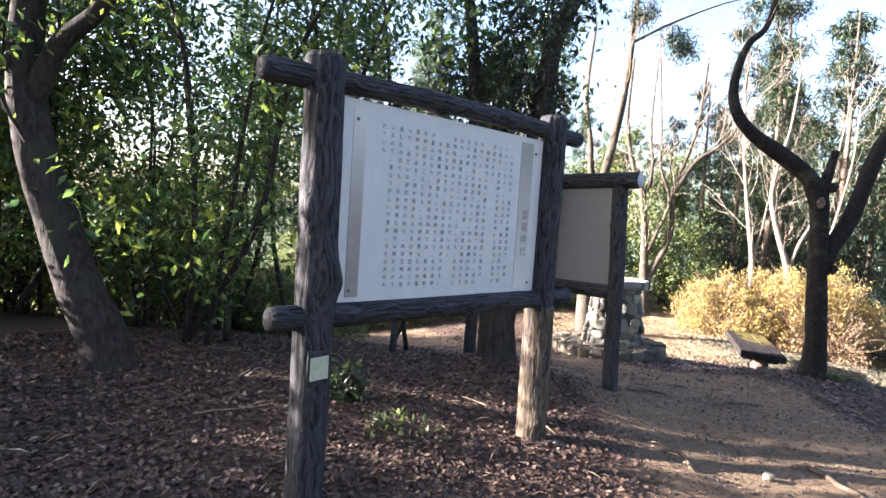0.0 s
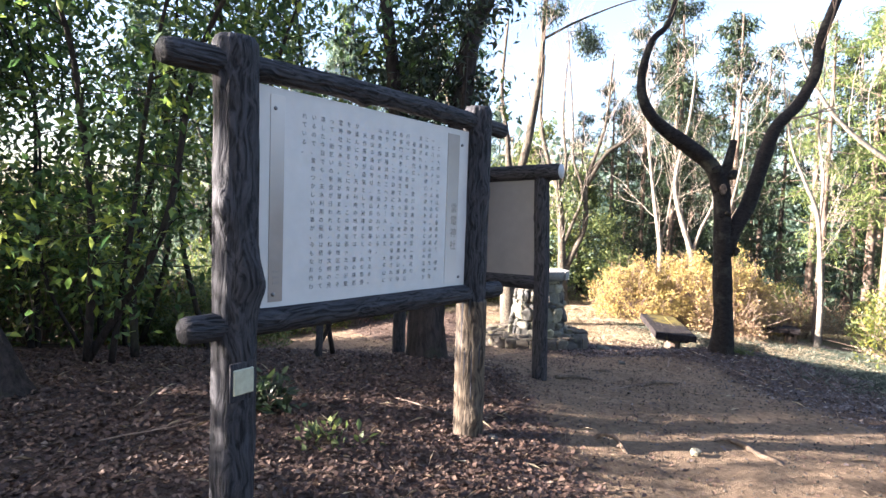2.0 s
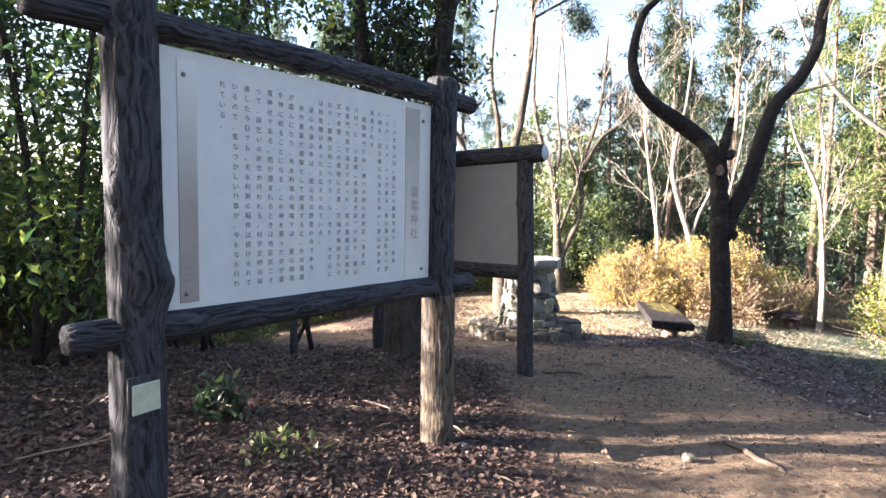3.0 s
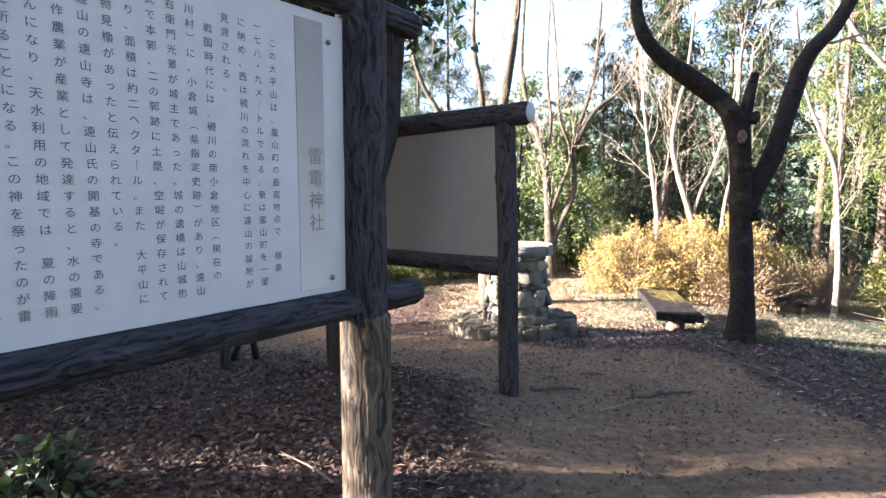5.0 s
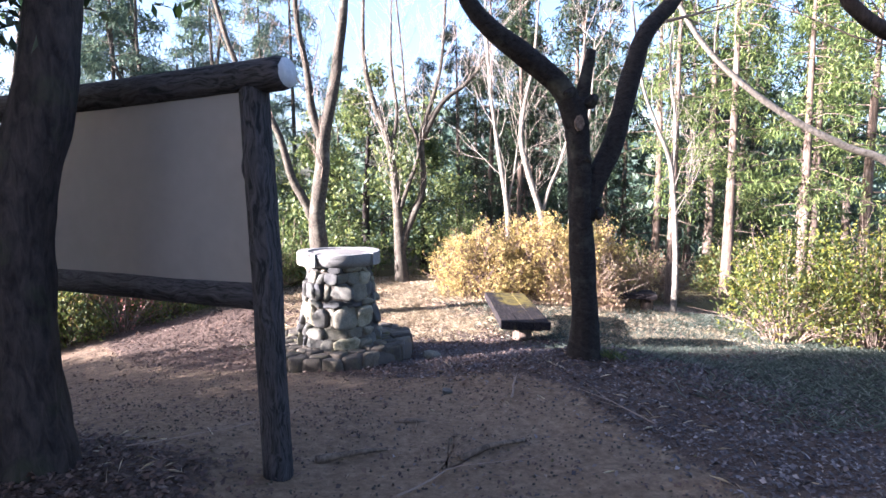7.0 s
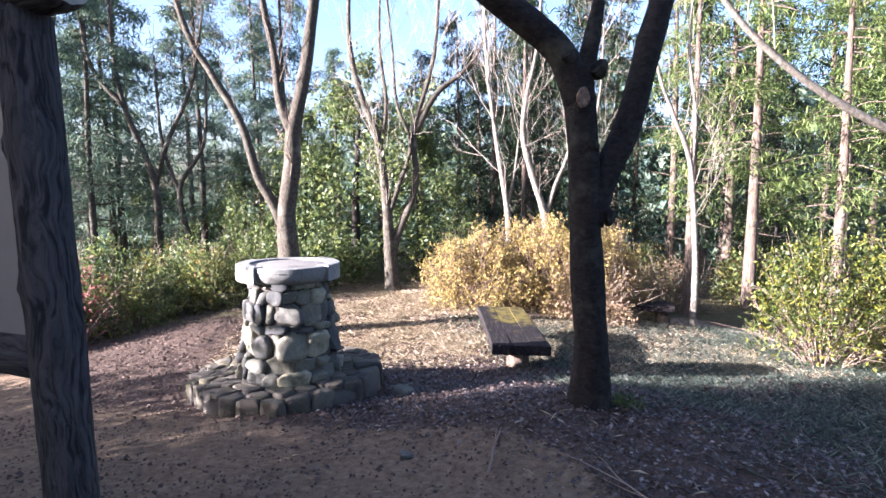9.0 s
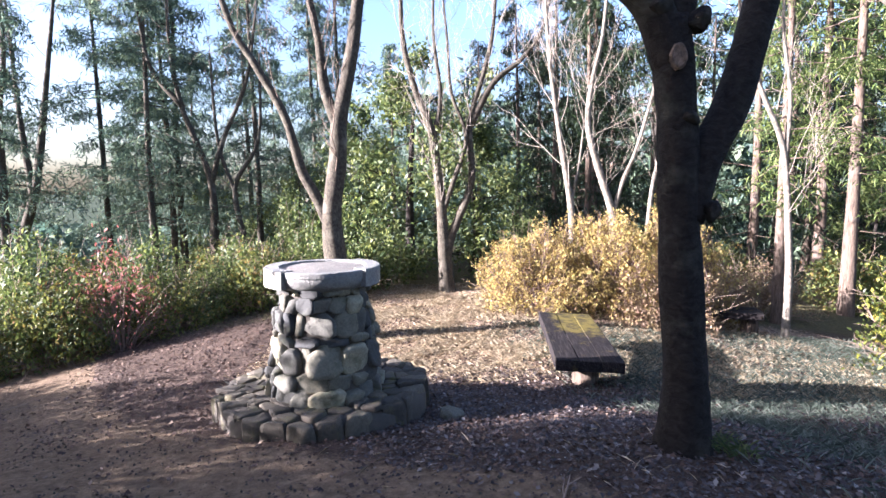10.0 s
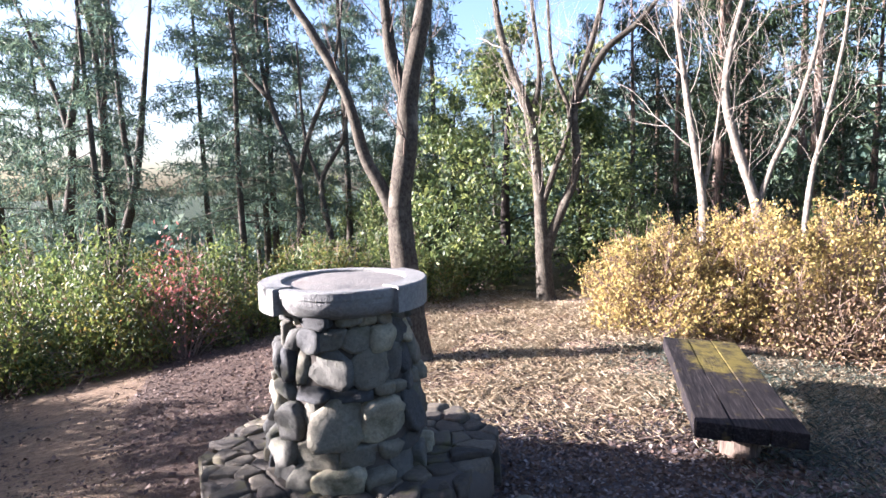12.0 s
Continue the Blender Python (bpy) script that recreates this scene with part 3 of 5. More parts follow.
def lathe(name, profile, mat, sides=72, rough=0.0):
    v, f = [], []
    for r, z in profile:
        for k in range(sides):
            a = 2 * math.pi * k / sides
            q = Vector((math.cos(a), math.sin(a), 0))
            s = 1 + rough * noise.noise(Vector((q.x * 3, q.y * 3, z * 5)))
            v.append((q.x * r * s, q.y * r * s, z))
    for i in range(len(profile) - 1):
        for k in range(sides):
            a0, a1 = i * sides + k, i * sides + (k + 1) % sides
            f.append((a0, a1, a1 + sides, a0 + sides))
    f.append(tuple(reversed(range(sides))))
    f.append(tuple((len(profile) - 1) * sides + k for k in range(sides)))
    return mesh_of(name, v, f, mat)


def arc_block(name, r0, r1, z0, z1, a0, a1, mat, seg=22):
    """A curved block of cut stone with eased edges."""
    e = 0.008
    prof = [(r0, z0), (r0, z1 - e), (r0 + e, z1), (r1 - e, z1), (r1, z1 - e), (r1, z0)]
    v, f = [], []
    for i in range(seg + 1):
        a = a0 + (a1 - a0) * i / seg
        v += [(math.cos(a) * r, math.sin(a) * r, z) for r, z in prof]
    n = len(prof)
    for i in range(seg):
        for k in range(n):
            f.append((i * n + k, i * n + (k + 1) % n, (i + 1) * n + (k + 1) % n, (i + 1) * n + k))
    f += [tuple(reversed(range(n))), tuple(seg * n + k for k in range(n))]
    return mesh_of(name, v, f, mat, False)


def voronoi(pts, window, near=14):
    """Cells of the points inside a window polygon, by clipping."""
    cells = []
    P = np.array(pts)
    for i, p in enumerate(P):
        poly = list(window)
        order = np.argsort(np.hypot(*(P - p).T))[1:near + 1]
        for j in order:
            q = P[j]
            mid, n = (p + q) / 2, q - p
            out = []
            for k in range(len(poly)):
                a, b = np.array(poly[k]), np.array(poly[(k + 1) % len(poly)])
                da, db = np.dot(a - mid, n), np.dot(b - mid, n)
                if da <= 0:
                    out.append(tuple(a))
                if da * db < 0:
                    out.append(tuple(a + (b - a) * da / (da - db)))
            poly = out
            if len(poly) < 3:
                break
        if len(poly) >= 3:
            cells.append((p, poly))
    return cells


def relaxed(n, draw, gap, seed):
    """Loose points kept apart by gap(x, y)."""
    r, out = np.random.default_rng(seed), []
    for _ in range(n):
        p = draw(r)
        g = gap(r)
        if all(math.hypot(p[0] - q[0], p[1] - q[1]) > g for q in out):
            out.append(p)
    return out


def cell_stone(name, centre, poly, lift, place, mat, seed, joint=0.012, bulge=0.5, square=False, tilt=(0, 0)):
    """A stone over a cell: joint left open, edges rounded off, face uneven. place maps (u, v, height) into space."""
    pts = []
    n = len(poly)
    for k in range(n):
        a, b = Vector(poly[k]), Vector(poly[(k + 1) % n])
        m = max(1, int((b - a).length / 0.05))
        pts += [a.lerp(b, t / m) for t in range(m)]
    c = Vector(centre)
    rings = ((1.0, 0.0), (0.99, 0.4), (0.92, 0.72), (0.76, 0.93), (0.45, 1.0 + 0.12 * bulge))
    if square:
        rings = ((1.0, 0.0), (1.0, 0.5), (0.97, 0.82), (0.88, 0.97), (0.66, 1.0), (0.35, 1.0))
    v, f = [], []
    for s, h in rings:
        for q in pts:
            d = q - c
            ln = max(d.length, 1e-5)
            e = d * (max(ln - joint, ln * 0.5) / ln) * s
            w = c + e
            rag = 1 + 0.2 * noise.noise(Vector((w.x * 9, w.y * 9, seed))) + 0.08 * noise.noise(Vector((w.x * 26, w.y * 26, seed)))
            hh = h * lift + ((0.6 if bulge > 0.5 else 0.3) * min(lift, 0.055) * (noise.noise(Vector((w.x * 7, w.y * 7, seed + 5))) + 0.5 * noise.noise(Vector((w.x * 19, w.y * 19, seed)))) if h > 0.4 else 0) + h * (tilt[0] * (w.x - c.x) + tilt[1] * (w.y - c.y))
            v.append(place(c.x + e.x * rag, c.y + e.y * rag, hh))
    v.append(place(c.x, c.y, lift * (1 + (0.0 if square else 0.15) * bulge)))
    m = len(pts)
    for i in range(len(rings) - 1):
        for k in range(m):
            f.append((i * m + k, i * m + (k + 1) % m, (i + 1) * m + (k + 1) % m, (i + 1) * m + k))
    last = (len(rings) - 1) * m
    f += [(last + k, last + (k + 1) % m, len(v) - 1) for k in range(m)]
    return mesh_of(name, v, f, mat)


DX, DY, DZ = 1.14, 11.1, -0.525


def stone_dial():
    dial = thing("stone_dial", pose(DX, DY, DZ, 0, 0.6, 0), "round cut-stone direction dial on a rubble stone pedestal", "monument")
    part("core", lathe("core", [(0.5, -0.1), (0.49, 0.0), (0.46, 0.3), (0.41, 0.8), (0.38, 1.08)], M_MORTAR, 40, 0.06), None, dial, "dark mortar core")
    r, wide, z, k = np.random.default_rng(5), 2 * math.pi * 0.5, -0.02, 0
    while z < 1.05:
        tall, u0, u = float(r.choice([0.1, 0.14, 0.2, 0.25])), float(r.uniform(0, 0.3)), 0.0
        while u < wide - 0.06:
            w = min(float(r.choice([0.12, 0.17, 0.23, 0.3])), wide - u)
            k += 1

            def place(a, v, h):
                a, rad = a / 0.5, 0.475 - 0.115 * v / 1.04 + h
                return (math.cos(a) * rad, math.sin(a) * rad, v)

            j = r.uniform(-0.024, 0.024, 8)
            q = [Vector((u0 + u + a * w + j[i], z + c * tall * float(r.uniform(0.86, 1.1)) + j[i + 4])) for i, (a, c) in enumerate(((0, 0), (1, 0), (1, 1), (0, 1)))]
            mid = sum(q, Vector((0, 0))) / 4
            q = [mid + (p - mid) * 1.13 for p in q]
            poly = []
            for i in range(4):
                cut = float(r.uniform(0.1, 0.32))
                poly += [q[i].lerp(q[i - 1], cut), q[i].lerp(q[(i + 1) % 4], cut)]
            part("stone", cell_stone("stone", mid, poly, float(r.uniform(0.04, 0.1)), place, M_STONE, k * 1.7, 0.004, 1.0, k % 4 > 0, (float(r.normal(0, 0.22)), float(r.normal(0, 0.22)))), None, dial)
            u += w
        z += tall
    part("basin", lathe("basin", [(0.35, 1.05), (0.44, 1.075), (0.487, 1.11), (0.508, 1.16), (0.512, 1.222), (0.505, 1.23), (0.41, 1.23)], M_DIAL, 80), None, dial, "grey cut granite drum")
    part("dial_face", lathe("dial_face", [(0.4, 1.2), (0.4, 1.234), (0.39, 1.236)], M_DIALFACE, 64), None, dial, "brown worn dial face")
    for a0, a1, r0, r1, z0, z1 in ((-37, 57, 0.40, 0.545, 1.095, 1.258), (59, 141, 0.435, 0.518, 1.2, 1.25), (143, 237, 0.40, 0.545, 1.095, 1.256), (239, 321, 0.435, 0.518, 1.2, 1.25)):
        part("rim_block", arc_block("rim_block", r0, r1, z0, z1, math.radians(a0), math.radians(a1), M_DIAL), None, dial)
    return dial


stone_dial()


def stone_platform():
    """Low round platform of flat stones with a kerb of rougher ones."""
    pf = thing("stone_platform", pose(1.09, 11.22, -0.625, 0, -1.2, 0), "low round platform of flat mossy paving stones", "platform")
    pf.scale = (0.87, 0.8, 1.0)
    part("bed", lathe("bed", [(1.18, -0.25), (1.16, 0.03), (1.1, 0.105), (1.0, 0.125)], M_MORTAR, 60, 0.08), None, pf, "dark earth and mortar bed")
    disc = [((1.2 + 0.07 * math.sin(t * 2.7) * math.cos(t * 1.3)) * math.cos(t * math.pi / 18), (1.2 + 0.07 * math.sin(t * 2.7) * math.cos(t * 1.3)) * math.sin(t * math.pi / 18)) for t in range(36)]
    flat = relaxed(3000, lambda r: tuple(float(q) for q in r.uniform(-1.25, 1.25, 2)), lambda r: float(r.choice([0.14, 0.2, 0.28])), 12)
    flat = [p for p in flat if math.hypot(*p) < 1.19]
    for k, (c, poly) in enumerate(voronoi(flat, disc)):
        d = math.hypot(*c)
        if d < 0.42:
            continue

        def place(u, v, h):
            return (u * (1 + 0.04 * math.sin(3 * math.atan2(v, u))), v * (1 + 0.04 * math.sin(3 * math.atan2(v, u))), (0.115 if d < 1.0 else -0.185) + h)

        part("stone", cell_stone("stone", c, poly, (0.04 if d < 1.0 else 0.315) + 0.01 * math.sin(k * 2.4), place, M_PAVE, k * 2.3, 0.006, 0.0, True), None, pf)
    return pf


stone_platform()

# ---- benches ----


def bench(m, length, width, label):
    """Heavy planks side by side on two stump legs."""
    be = thing("bench", m, label, "bench", "wooden benches")
    w = width / 3
    for i in range(3):
        bm = box_bm(w - 0.002, length, 0.13, 0.009, 2)
        bmesh.ops.subdivide_edges(bm, edges=[e for e in bm.edges if abs(e.verts[0].co.y - e.verts[1].co.y) > length * 0.5], cuts=14)
        rough_bm(bm, 0.007, 1.7, i + length)
        bmesh.ops.translate(bm, vec=((i - 1) * w, rng.uniform(-0.03, 0.03), 0), verts=bm.verts)
        put(part("plank", bm, M_PLANK, be), pose(0, 0, 0.41 + (0.004, 0, 0.006)[i]))
    for s in (-1, 1):
        put(part("leg", log_mesh("leg", 0.36, 0.15, M_BARK_PINE, 70 + s, 0.1, 0, (), 24, 12), None, be, "stump of brown wood"), pose(0, s * length * 0.36, 0))
        put(part("crosspiece", rough_bm(box_bm(width * 0.8, 0.14, 0.08, 0.01), 0.008, 3, s), M_PLANK, be), pose(0, s * length * 0.36, 0.31))
    return be


bench(pose(4.16, 13.08, -1.03, 0, 3, -8), 2.5, 0.78, "weathered dark plank bench, yellow patches of lichen and painted sun, on the grass")
bench(pose(8.05, 16.3, gz(8.05, 16.3) - 0.05, 0, 0, 68), 1.3, 0.6, "dark plank bench beside the shrubs")

pp = Tubes()
pp.add([(0, 0, -0.1), (0, 0, 0.2), (0.005, 0, 0.46), (0.005, 0, 0.48)], [0.05, 0.05, 0.047, 0.03], 14, 0.1)
stake = new("stake", pp.mesh("stake", M_LOG))
stake.location = (-2.13, 7.66, gz(-2.13, 7.66))
tagged(stake, "short grey wooden stake in the leaf litter", "stake")

# ---- trees ----


def tree(name, label, limbs, mat, twig_mat, twigs, group="", leaf=None, seed=1, sides=14, rough=0.12):
    """A tree of drawn-out limbs: each limb is (points, first radius, last radius, flare). Twigs grow from the limbs' upper parts."""
    global rng
    rng = np.random.default_rng(seed)
    fall = 0.02 * max(0.0, limbs[0][0][0][1] - 6) if limbs[0][0][0][1] > 10 else 0.0
    limbs = [([(x, y, z - fall) for x, y, z in pts], r0, r1, fl) for pts, r0, r1, fl in limbs]
    base = Vector(limbs[0][0][0])
    base.z = gz(base.x, base.y) - 0.05
    t = thing(name, Matrix.Translation(base), label, "tree", group)
    tb, tw, tips = Tubes(), Tubes(), []
    for k, (pts, r0, r1, flare) in enumerate(limbs):
        pts = [Vector(p) - base for p in pts]
        if k == 0:
            pts[0].z = -0.1
        line = spline(pts, 6)
        tb.add(line, taper(len(line), r0, r1, flare), sides, rough, True, seed + k)
        n = twigs if isinstance(twigs, int) else twigs[k]
        for i in range(n):
            j = int(rng.integers(len(line) // 3, len(line)))
            d = (line[-1] - line[0]).normalized() + rvec(0.5) + Vector((0, 0, 0.3))
            grow(tw, line[j], d, rng.uniform(0.7, 1.9), max(0.005, r1 * rng.uniform(0.18, 0.4)), 2, tips, 0.35, 0.3, 3, 5, 0.5)
    part("trunk", tb.mesh("trunk", mat), None, t)
    if tw.v:
        tagged(part("branchwork", tw.mesh("branchwork", twig_mat), None, t), kind="stuff")
    if leaf:
        mat_l, per, size, spread = leaf
        c = [p for p in tips for _ in range(per)]
        part("crown", leaf_mesh("crown", c, size, mat_l, spread=spread), None, t)
    return t, tips


# forked tree beside the path
fork, _ = tree("forked_tree", "dark forked tree with rough bark beside the path", [
    ([(3.81, 9.23, -0.38), (3.81, 9.23, 0.12), (3.78, 9.23, 0.57), (3.73, 9.23, 1.42), (3.69, 9.23, 2.07), (3.65, 9.23, 2.47)], 0.138, 0.122, 0.08),
    ([(3.69, 9.23, 2.17), (3.51, 9.23, 2.57), (3.11, 9.23, 2.89), (2.77, 9.23, 3.12), (2.51, 9.23, 3.39), (2.39, 9.23, 3.72), (2.41, 9.23, 4.07), (2.53, 9.23, 4.47), (2.77, 9.23, 4.77), (2.91, 9.18, 5.57)], 0.13, 0.03, 0.0),
    ([(3.77, 9.23, 1.22), (3.89, 9.25, 1.57), (4.11, 9.28, 2.02), (4.33, 9.33, 2.77), (4.51, 9.38, 3.22), (4.86, 9.48, 3.59), (5.11, 9.53, 4.07), (5.21, 9.58, 4.67), (5.51, 9.68, 5.47), (5.71, 9.78, 6.47)], 0.125, 0.06, 0.0),
    ([(3.69, 9.23, 2.37), (3.75, 9.21, 2.67), (3.81, 9.21, 2.97)], 0.085, 0.05, 0.0),
], M_BARK_FORK, M_TWIG, [0, 4, 3, 0], seed=4)
knot = part("knot", lathe("knot", [(0.062, -0.04), (0.064, 0.004), (0.052, 0.02), (0.038, 0.008), (0.02, 0.012)], M_BARK_PINE, 24, 0.25), None, fork, "tan ringed scar where a branch was cut")
put(knot, pose(-0.165, -0.135, 2.56, 84, 0, -12) @ Matrix.Diagonal((0.8, 1.25, 1, 1)))
for kx, kz, ks, sd in ((-0.02, 2.78, 0.075, 3), (-0.26, 2.86, 0.065, 5), (-0.06, 2.2, 0.06, 7), (0.1, 1.62, 0.06, 9)):
    bm = bmesh.new()
    bmesh.ops.create_icosphere(bm, subdivisions=3, radius=ks)
    put(part("burl", rough_bm(bm, 0.03, 12, sd), M_BARK_FORK, fork), pose(kx, -0.085, kz))

# dark double tree by the notice board
tree("dark_tree", "dark double-trunked tree standing before the notice board", [
    ([(-0.6, 6.95, -0.2), (-0.61, 6.95, 0.3), (-0.6, 6.95, 0.7), (-0.57, 6.95, 1.15), (-0.5, 6.95, 1.57), (-0.4, 6.97, 1.95), (-0.32, 7.0, 2.4), (-0.27, 7.1, 3.2), (-0.18, 7.1, 3.85), (0.02, 7.2, 4.6), (0.1, 7.3, 6.5)], 0.21, 0.09, 0.08),
    ([(-0.6, 6.95, 0.9), (-0.68, 6.95, 1.4), (-0.82, 6.95, 1.72), (-0.92, 7.0, 2.1), (-1.05, 7.0, 2.8), (-1.2, 7.1, 4.0), (-1.5, 7.2, 5.5)], 0.14, 0.06, 0.0),
], M_BARK_DARK, M_BARK_DARK, [3, 9], seed=9, leaf=(M_LEAF_DARK, 12, 0.1, 0.13))

# big bent tree and its thicket, by the leaf bank
tree("bent_tree", "thick dark bent tree trunk with leafy boughs at the bank", [
    ([(-3.68, 4.30, -0.1), (-3.83, 4.30, 0.35), (-4.13, 4.30, 0.9), (-4.48, 4.30, 1.7), (-4.73, 4.30, 2.5), (-4.73, 4.30, 3.2), (-4.58, 4.30, 4.4), (-4.68, 4.40, 6.5)], 0.21, 0.11, 0.07),
    ([(-4.68, 4.30, 2.4), (-4.38, 4.30, 2.95), (-3.93, 4.30, 3.3), (-3.48, 4.40, 4.2)], 0.1, 0.05, 0.0),
], M_BARK_DARK, M_BARK_DARK, [3, 5], seed=13, leaf=(M_LEAF_EVERGREEN, 11, 0.1, 0.16))


def thicket(name, label, x, y, n, height, lean, seed, per=7, size=0.115, low=0.6, mat=None, radius=0.035, fill=26, spread=0.16):
    """A clump of thin stems, leafy nearly to the ground."""
    global rng
    rng = np.random.default_rng(seed)
    t = thing(name, Matrix.Translation((x, y, gz(x, y) - 0.03)), label, "tree", "evergreen thicket")
    tw, tips = Tubes(), []
    for i in range(n):
        tb = Tubes()
        p0 = Vector((rng.normal(0, 0.22), rng.normal(0, 0.25), 0))
        d = Vector((lean[0] + rng.normal(0, 0.2), lean[1] + rng.normal(0, 0.2), 1))
        h = height * rng.uniform(0.75, 1.1)
        line = spline([p0, p0 + d * h * 0.3 + rvec(0.12), p0 + d * h * 0.65 + rvec(0.22), p0 + d * h + rvec(0.2)], 5)
        r0 = radius * rng.uniform(0.7, 1.4)
        tb.add(line, taper(len(line), r0, r0 * 0.3), 8, 0.1)
        part("trunk", tb.mesh("trunk", M_BARK_DARK), None, t)
        for _ in range(fill // max(1, n // 2)):
            j = int(rng.integers(int(len(line) * low * 0.45), len(line)))
            grow(tw, line[j], Vector((rng.normal(0, 1), rng.normal(0, 1), rng.uniform(-0.15, 0.5))), rng.uniform(0.5, 1.3), 0.008, 1, tips, 0.35, 0.0, 3, 4, 0.7)
    tagged(part("branchwork", tw.mesh("branchwork", M_BARK_DARK), None, t), kind="stuff")
    c = [p for p in tips for _ in range(per)]
    part("crown", leaf_mesh("crown", c, size, mat or M_LEAF_EVERGREEN, spread=spread), None, t)
    return t


EV = "slender glossy-leaved evergreen stems behind the leaf bank, some added for shade"
thicket("evergreen_thicket", EV, -4.0, 6.0, 4, 4.4, (0.24, 0.05), 21, 6)
thicket("evergreen_thicket", EV, -5.8, 7.2, 4, 5.2, (0.1, 0.0), 22, 7, fill=30)
thicket("evergreen_thicket", EV, -3.6, 8.2, 3, 6.0, (0.12, -0.08), 23, 4, low=1.2, fill=24)
thicket("evergreen_thicket", EV, -2.5, 8.6, 2, 7.0, (0.1, -0.06), 24, 8, low=1.5, fill=26, spread=0.2)
thicket("evergreen_thicket", EV, -7.4, 6.1, 4, 5.4, (0.05, 0.0), 25, 7, fill=34)
thicket("evergreen_thicket", EV, -7.8, 6.9, 4, 6.0, (0.0, 0.0), 27, 7, fill=34)
thicket("evergreen_thicket", EV, -5.3, 8.1, 4, 5.6, (0.05, -0.05), 28, 4, fill=28)
# the last four stand out of sight, added to shade bank, path and grass
thicket("evergreen_thicket", EV, -8.4, 7.1, 5, 7.6, (0.0, 0.0), 30, 9, fill=40)
thicket("evergreen_thicket", EV, -10.0, 2.7, 4, 5.0, (0.0, 0.0), 33, 3, fill=18)
thicket("evergreen_thicket", EV, -8.8, 1.4, 4, 5.8, (0.0, 0.0), 26, 9, fill=36)
thicket("evergreen_thicket", EV, -9.2, 4.9, 4, 5.6, (0.05, 0.0), 29, 8, fill=34)

# grey tree behind the dial
tree("grey_tree", "tall pale grey tree parted into three stems behind the dial", [
    ([(0.85, 15.1, -1.0), (0.78, 15.1, -0.3), (0.72, 15.1, 0.6), (0.69, 15.1, 1.25), (0.82, 15.1, 2.1), (0.87, 15.1, 2.76), (1.06, 15.1, 3.6), (1.2, 15.1, 4.4), (1.35, 15.1, 5.6), (1.42, 15.1, 7.2), (1.5, 15.2, 9.0)], 0.2, 0.05, 0.08),
    ([(0.68, 15.1, 0.95), (0.45, 15.1, 1.5), (0.23, 15.1, 1.95), (0.0, 15.1, 2.8), (-0.42, 15.1, 3.6), (-0.8, 15.1, 4.3), (-1.2, 15.2, 5.8), (-1.5, 15.2, 7.6)], 0.1, 0.03, 0.0),
    ([(0.86, 15.1, 2.6), (0.66, 15.1, 3.2), (0.58, 15.1, 4.0), (0.4, 15.1, 5.2), (0.5, 15.1, 7.0)], 0.1, 0.03, 0.0),
], M_BARK_GREY, M_TWIG, [10, 10, 9], seed=31)
hang = Tubes()
hang.add(spline([(0.5, 0, 7.4), (1.6, 0.1, 8.0), (3.0, 0.1, 8.5), (4.4, 0, 8.5)], 4), taper(13, 0.04, 0.008), 5)
clumps = [(0.65, 0.1, 8.1), (0.9, 0.0, 8.2), (1.55, 0.1, 7.6), (1.7, 0, 7.4), (1.85, 0.1, 7.25), (3.3, 0, 8.3), (3.8, 0, 8.35), (4.3, 0.1, 8.3)]
gt = bpy.data.objects["grey_tree"]
part("bough", hang.mesh("bough", M_BARK_GREY), None, gt)
part("needle_clump", leaf_mesh("needle_clump", [c for c in clumps for _ in range(380)], 0.13, M_LEAF_DARK, aspect=0.2, spread=0.15, droop=0.5), None, gt, "dark drooping needle clumps")

tree("grey_tree", "pale many-stemmed bare tree at the wood's edge", [
    ([(2.85, 19.7, -1.0), (2.8, 19.7, -0.3), (2.76, 19.7, 0.4), (2.7, 19.7, 1.6), (2.5, 19.7, 3.1), (2.1, 19.7, 4.2), (1.85, 19.7, 5.5), (1.9, 19.7, 7.5)], 0.18, 0.04, 0.08),
    ([(2.82, 19.7, 0.0), (2.95, 19.7, 0.5), (3.2, 19.7, 1.1), (3.48, 19.7, 1.9), (3.46, 19.7, 3.3), (3.85, 19.7, 4.6), (4.05, 19.7, 5.6), (4.2, 19.8, 7.6)], 0.13, 0.03, 0.0),
    ([(3.47, 19.7, 3.2), (4.03, 19.7, 4.2), (4.71, 19.7, 4.75), (5.2, 19.7, 5.4), (5.5, 19.7, 6.5)], 0.09, 0.02, 0.0),
    ([(2.72, 19.7, 1.0), (3.0, 19.6, 1.8), (3.35, 19.6, 2.9), (3.0, 19.6, 4.0), (2.9, 19.6, 5.5), (2.6, 19.6, 8.5)], 0.07, 0.02, 0.0),
    ([(2.55, 19.7, 2.9), (2.75, 19.7, 3.9), (2.6, 19.7, 5.5), (2.7, 19.7, 8.0)], 0.07, 0.02, 0.0),
], M_BARK_GREY, M_TWIG_GREY, [16, 18, 16, 16, 16], seed=37)

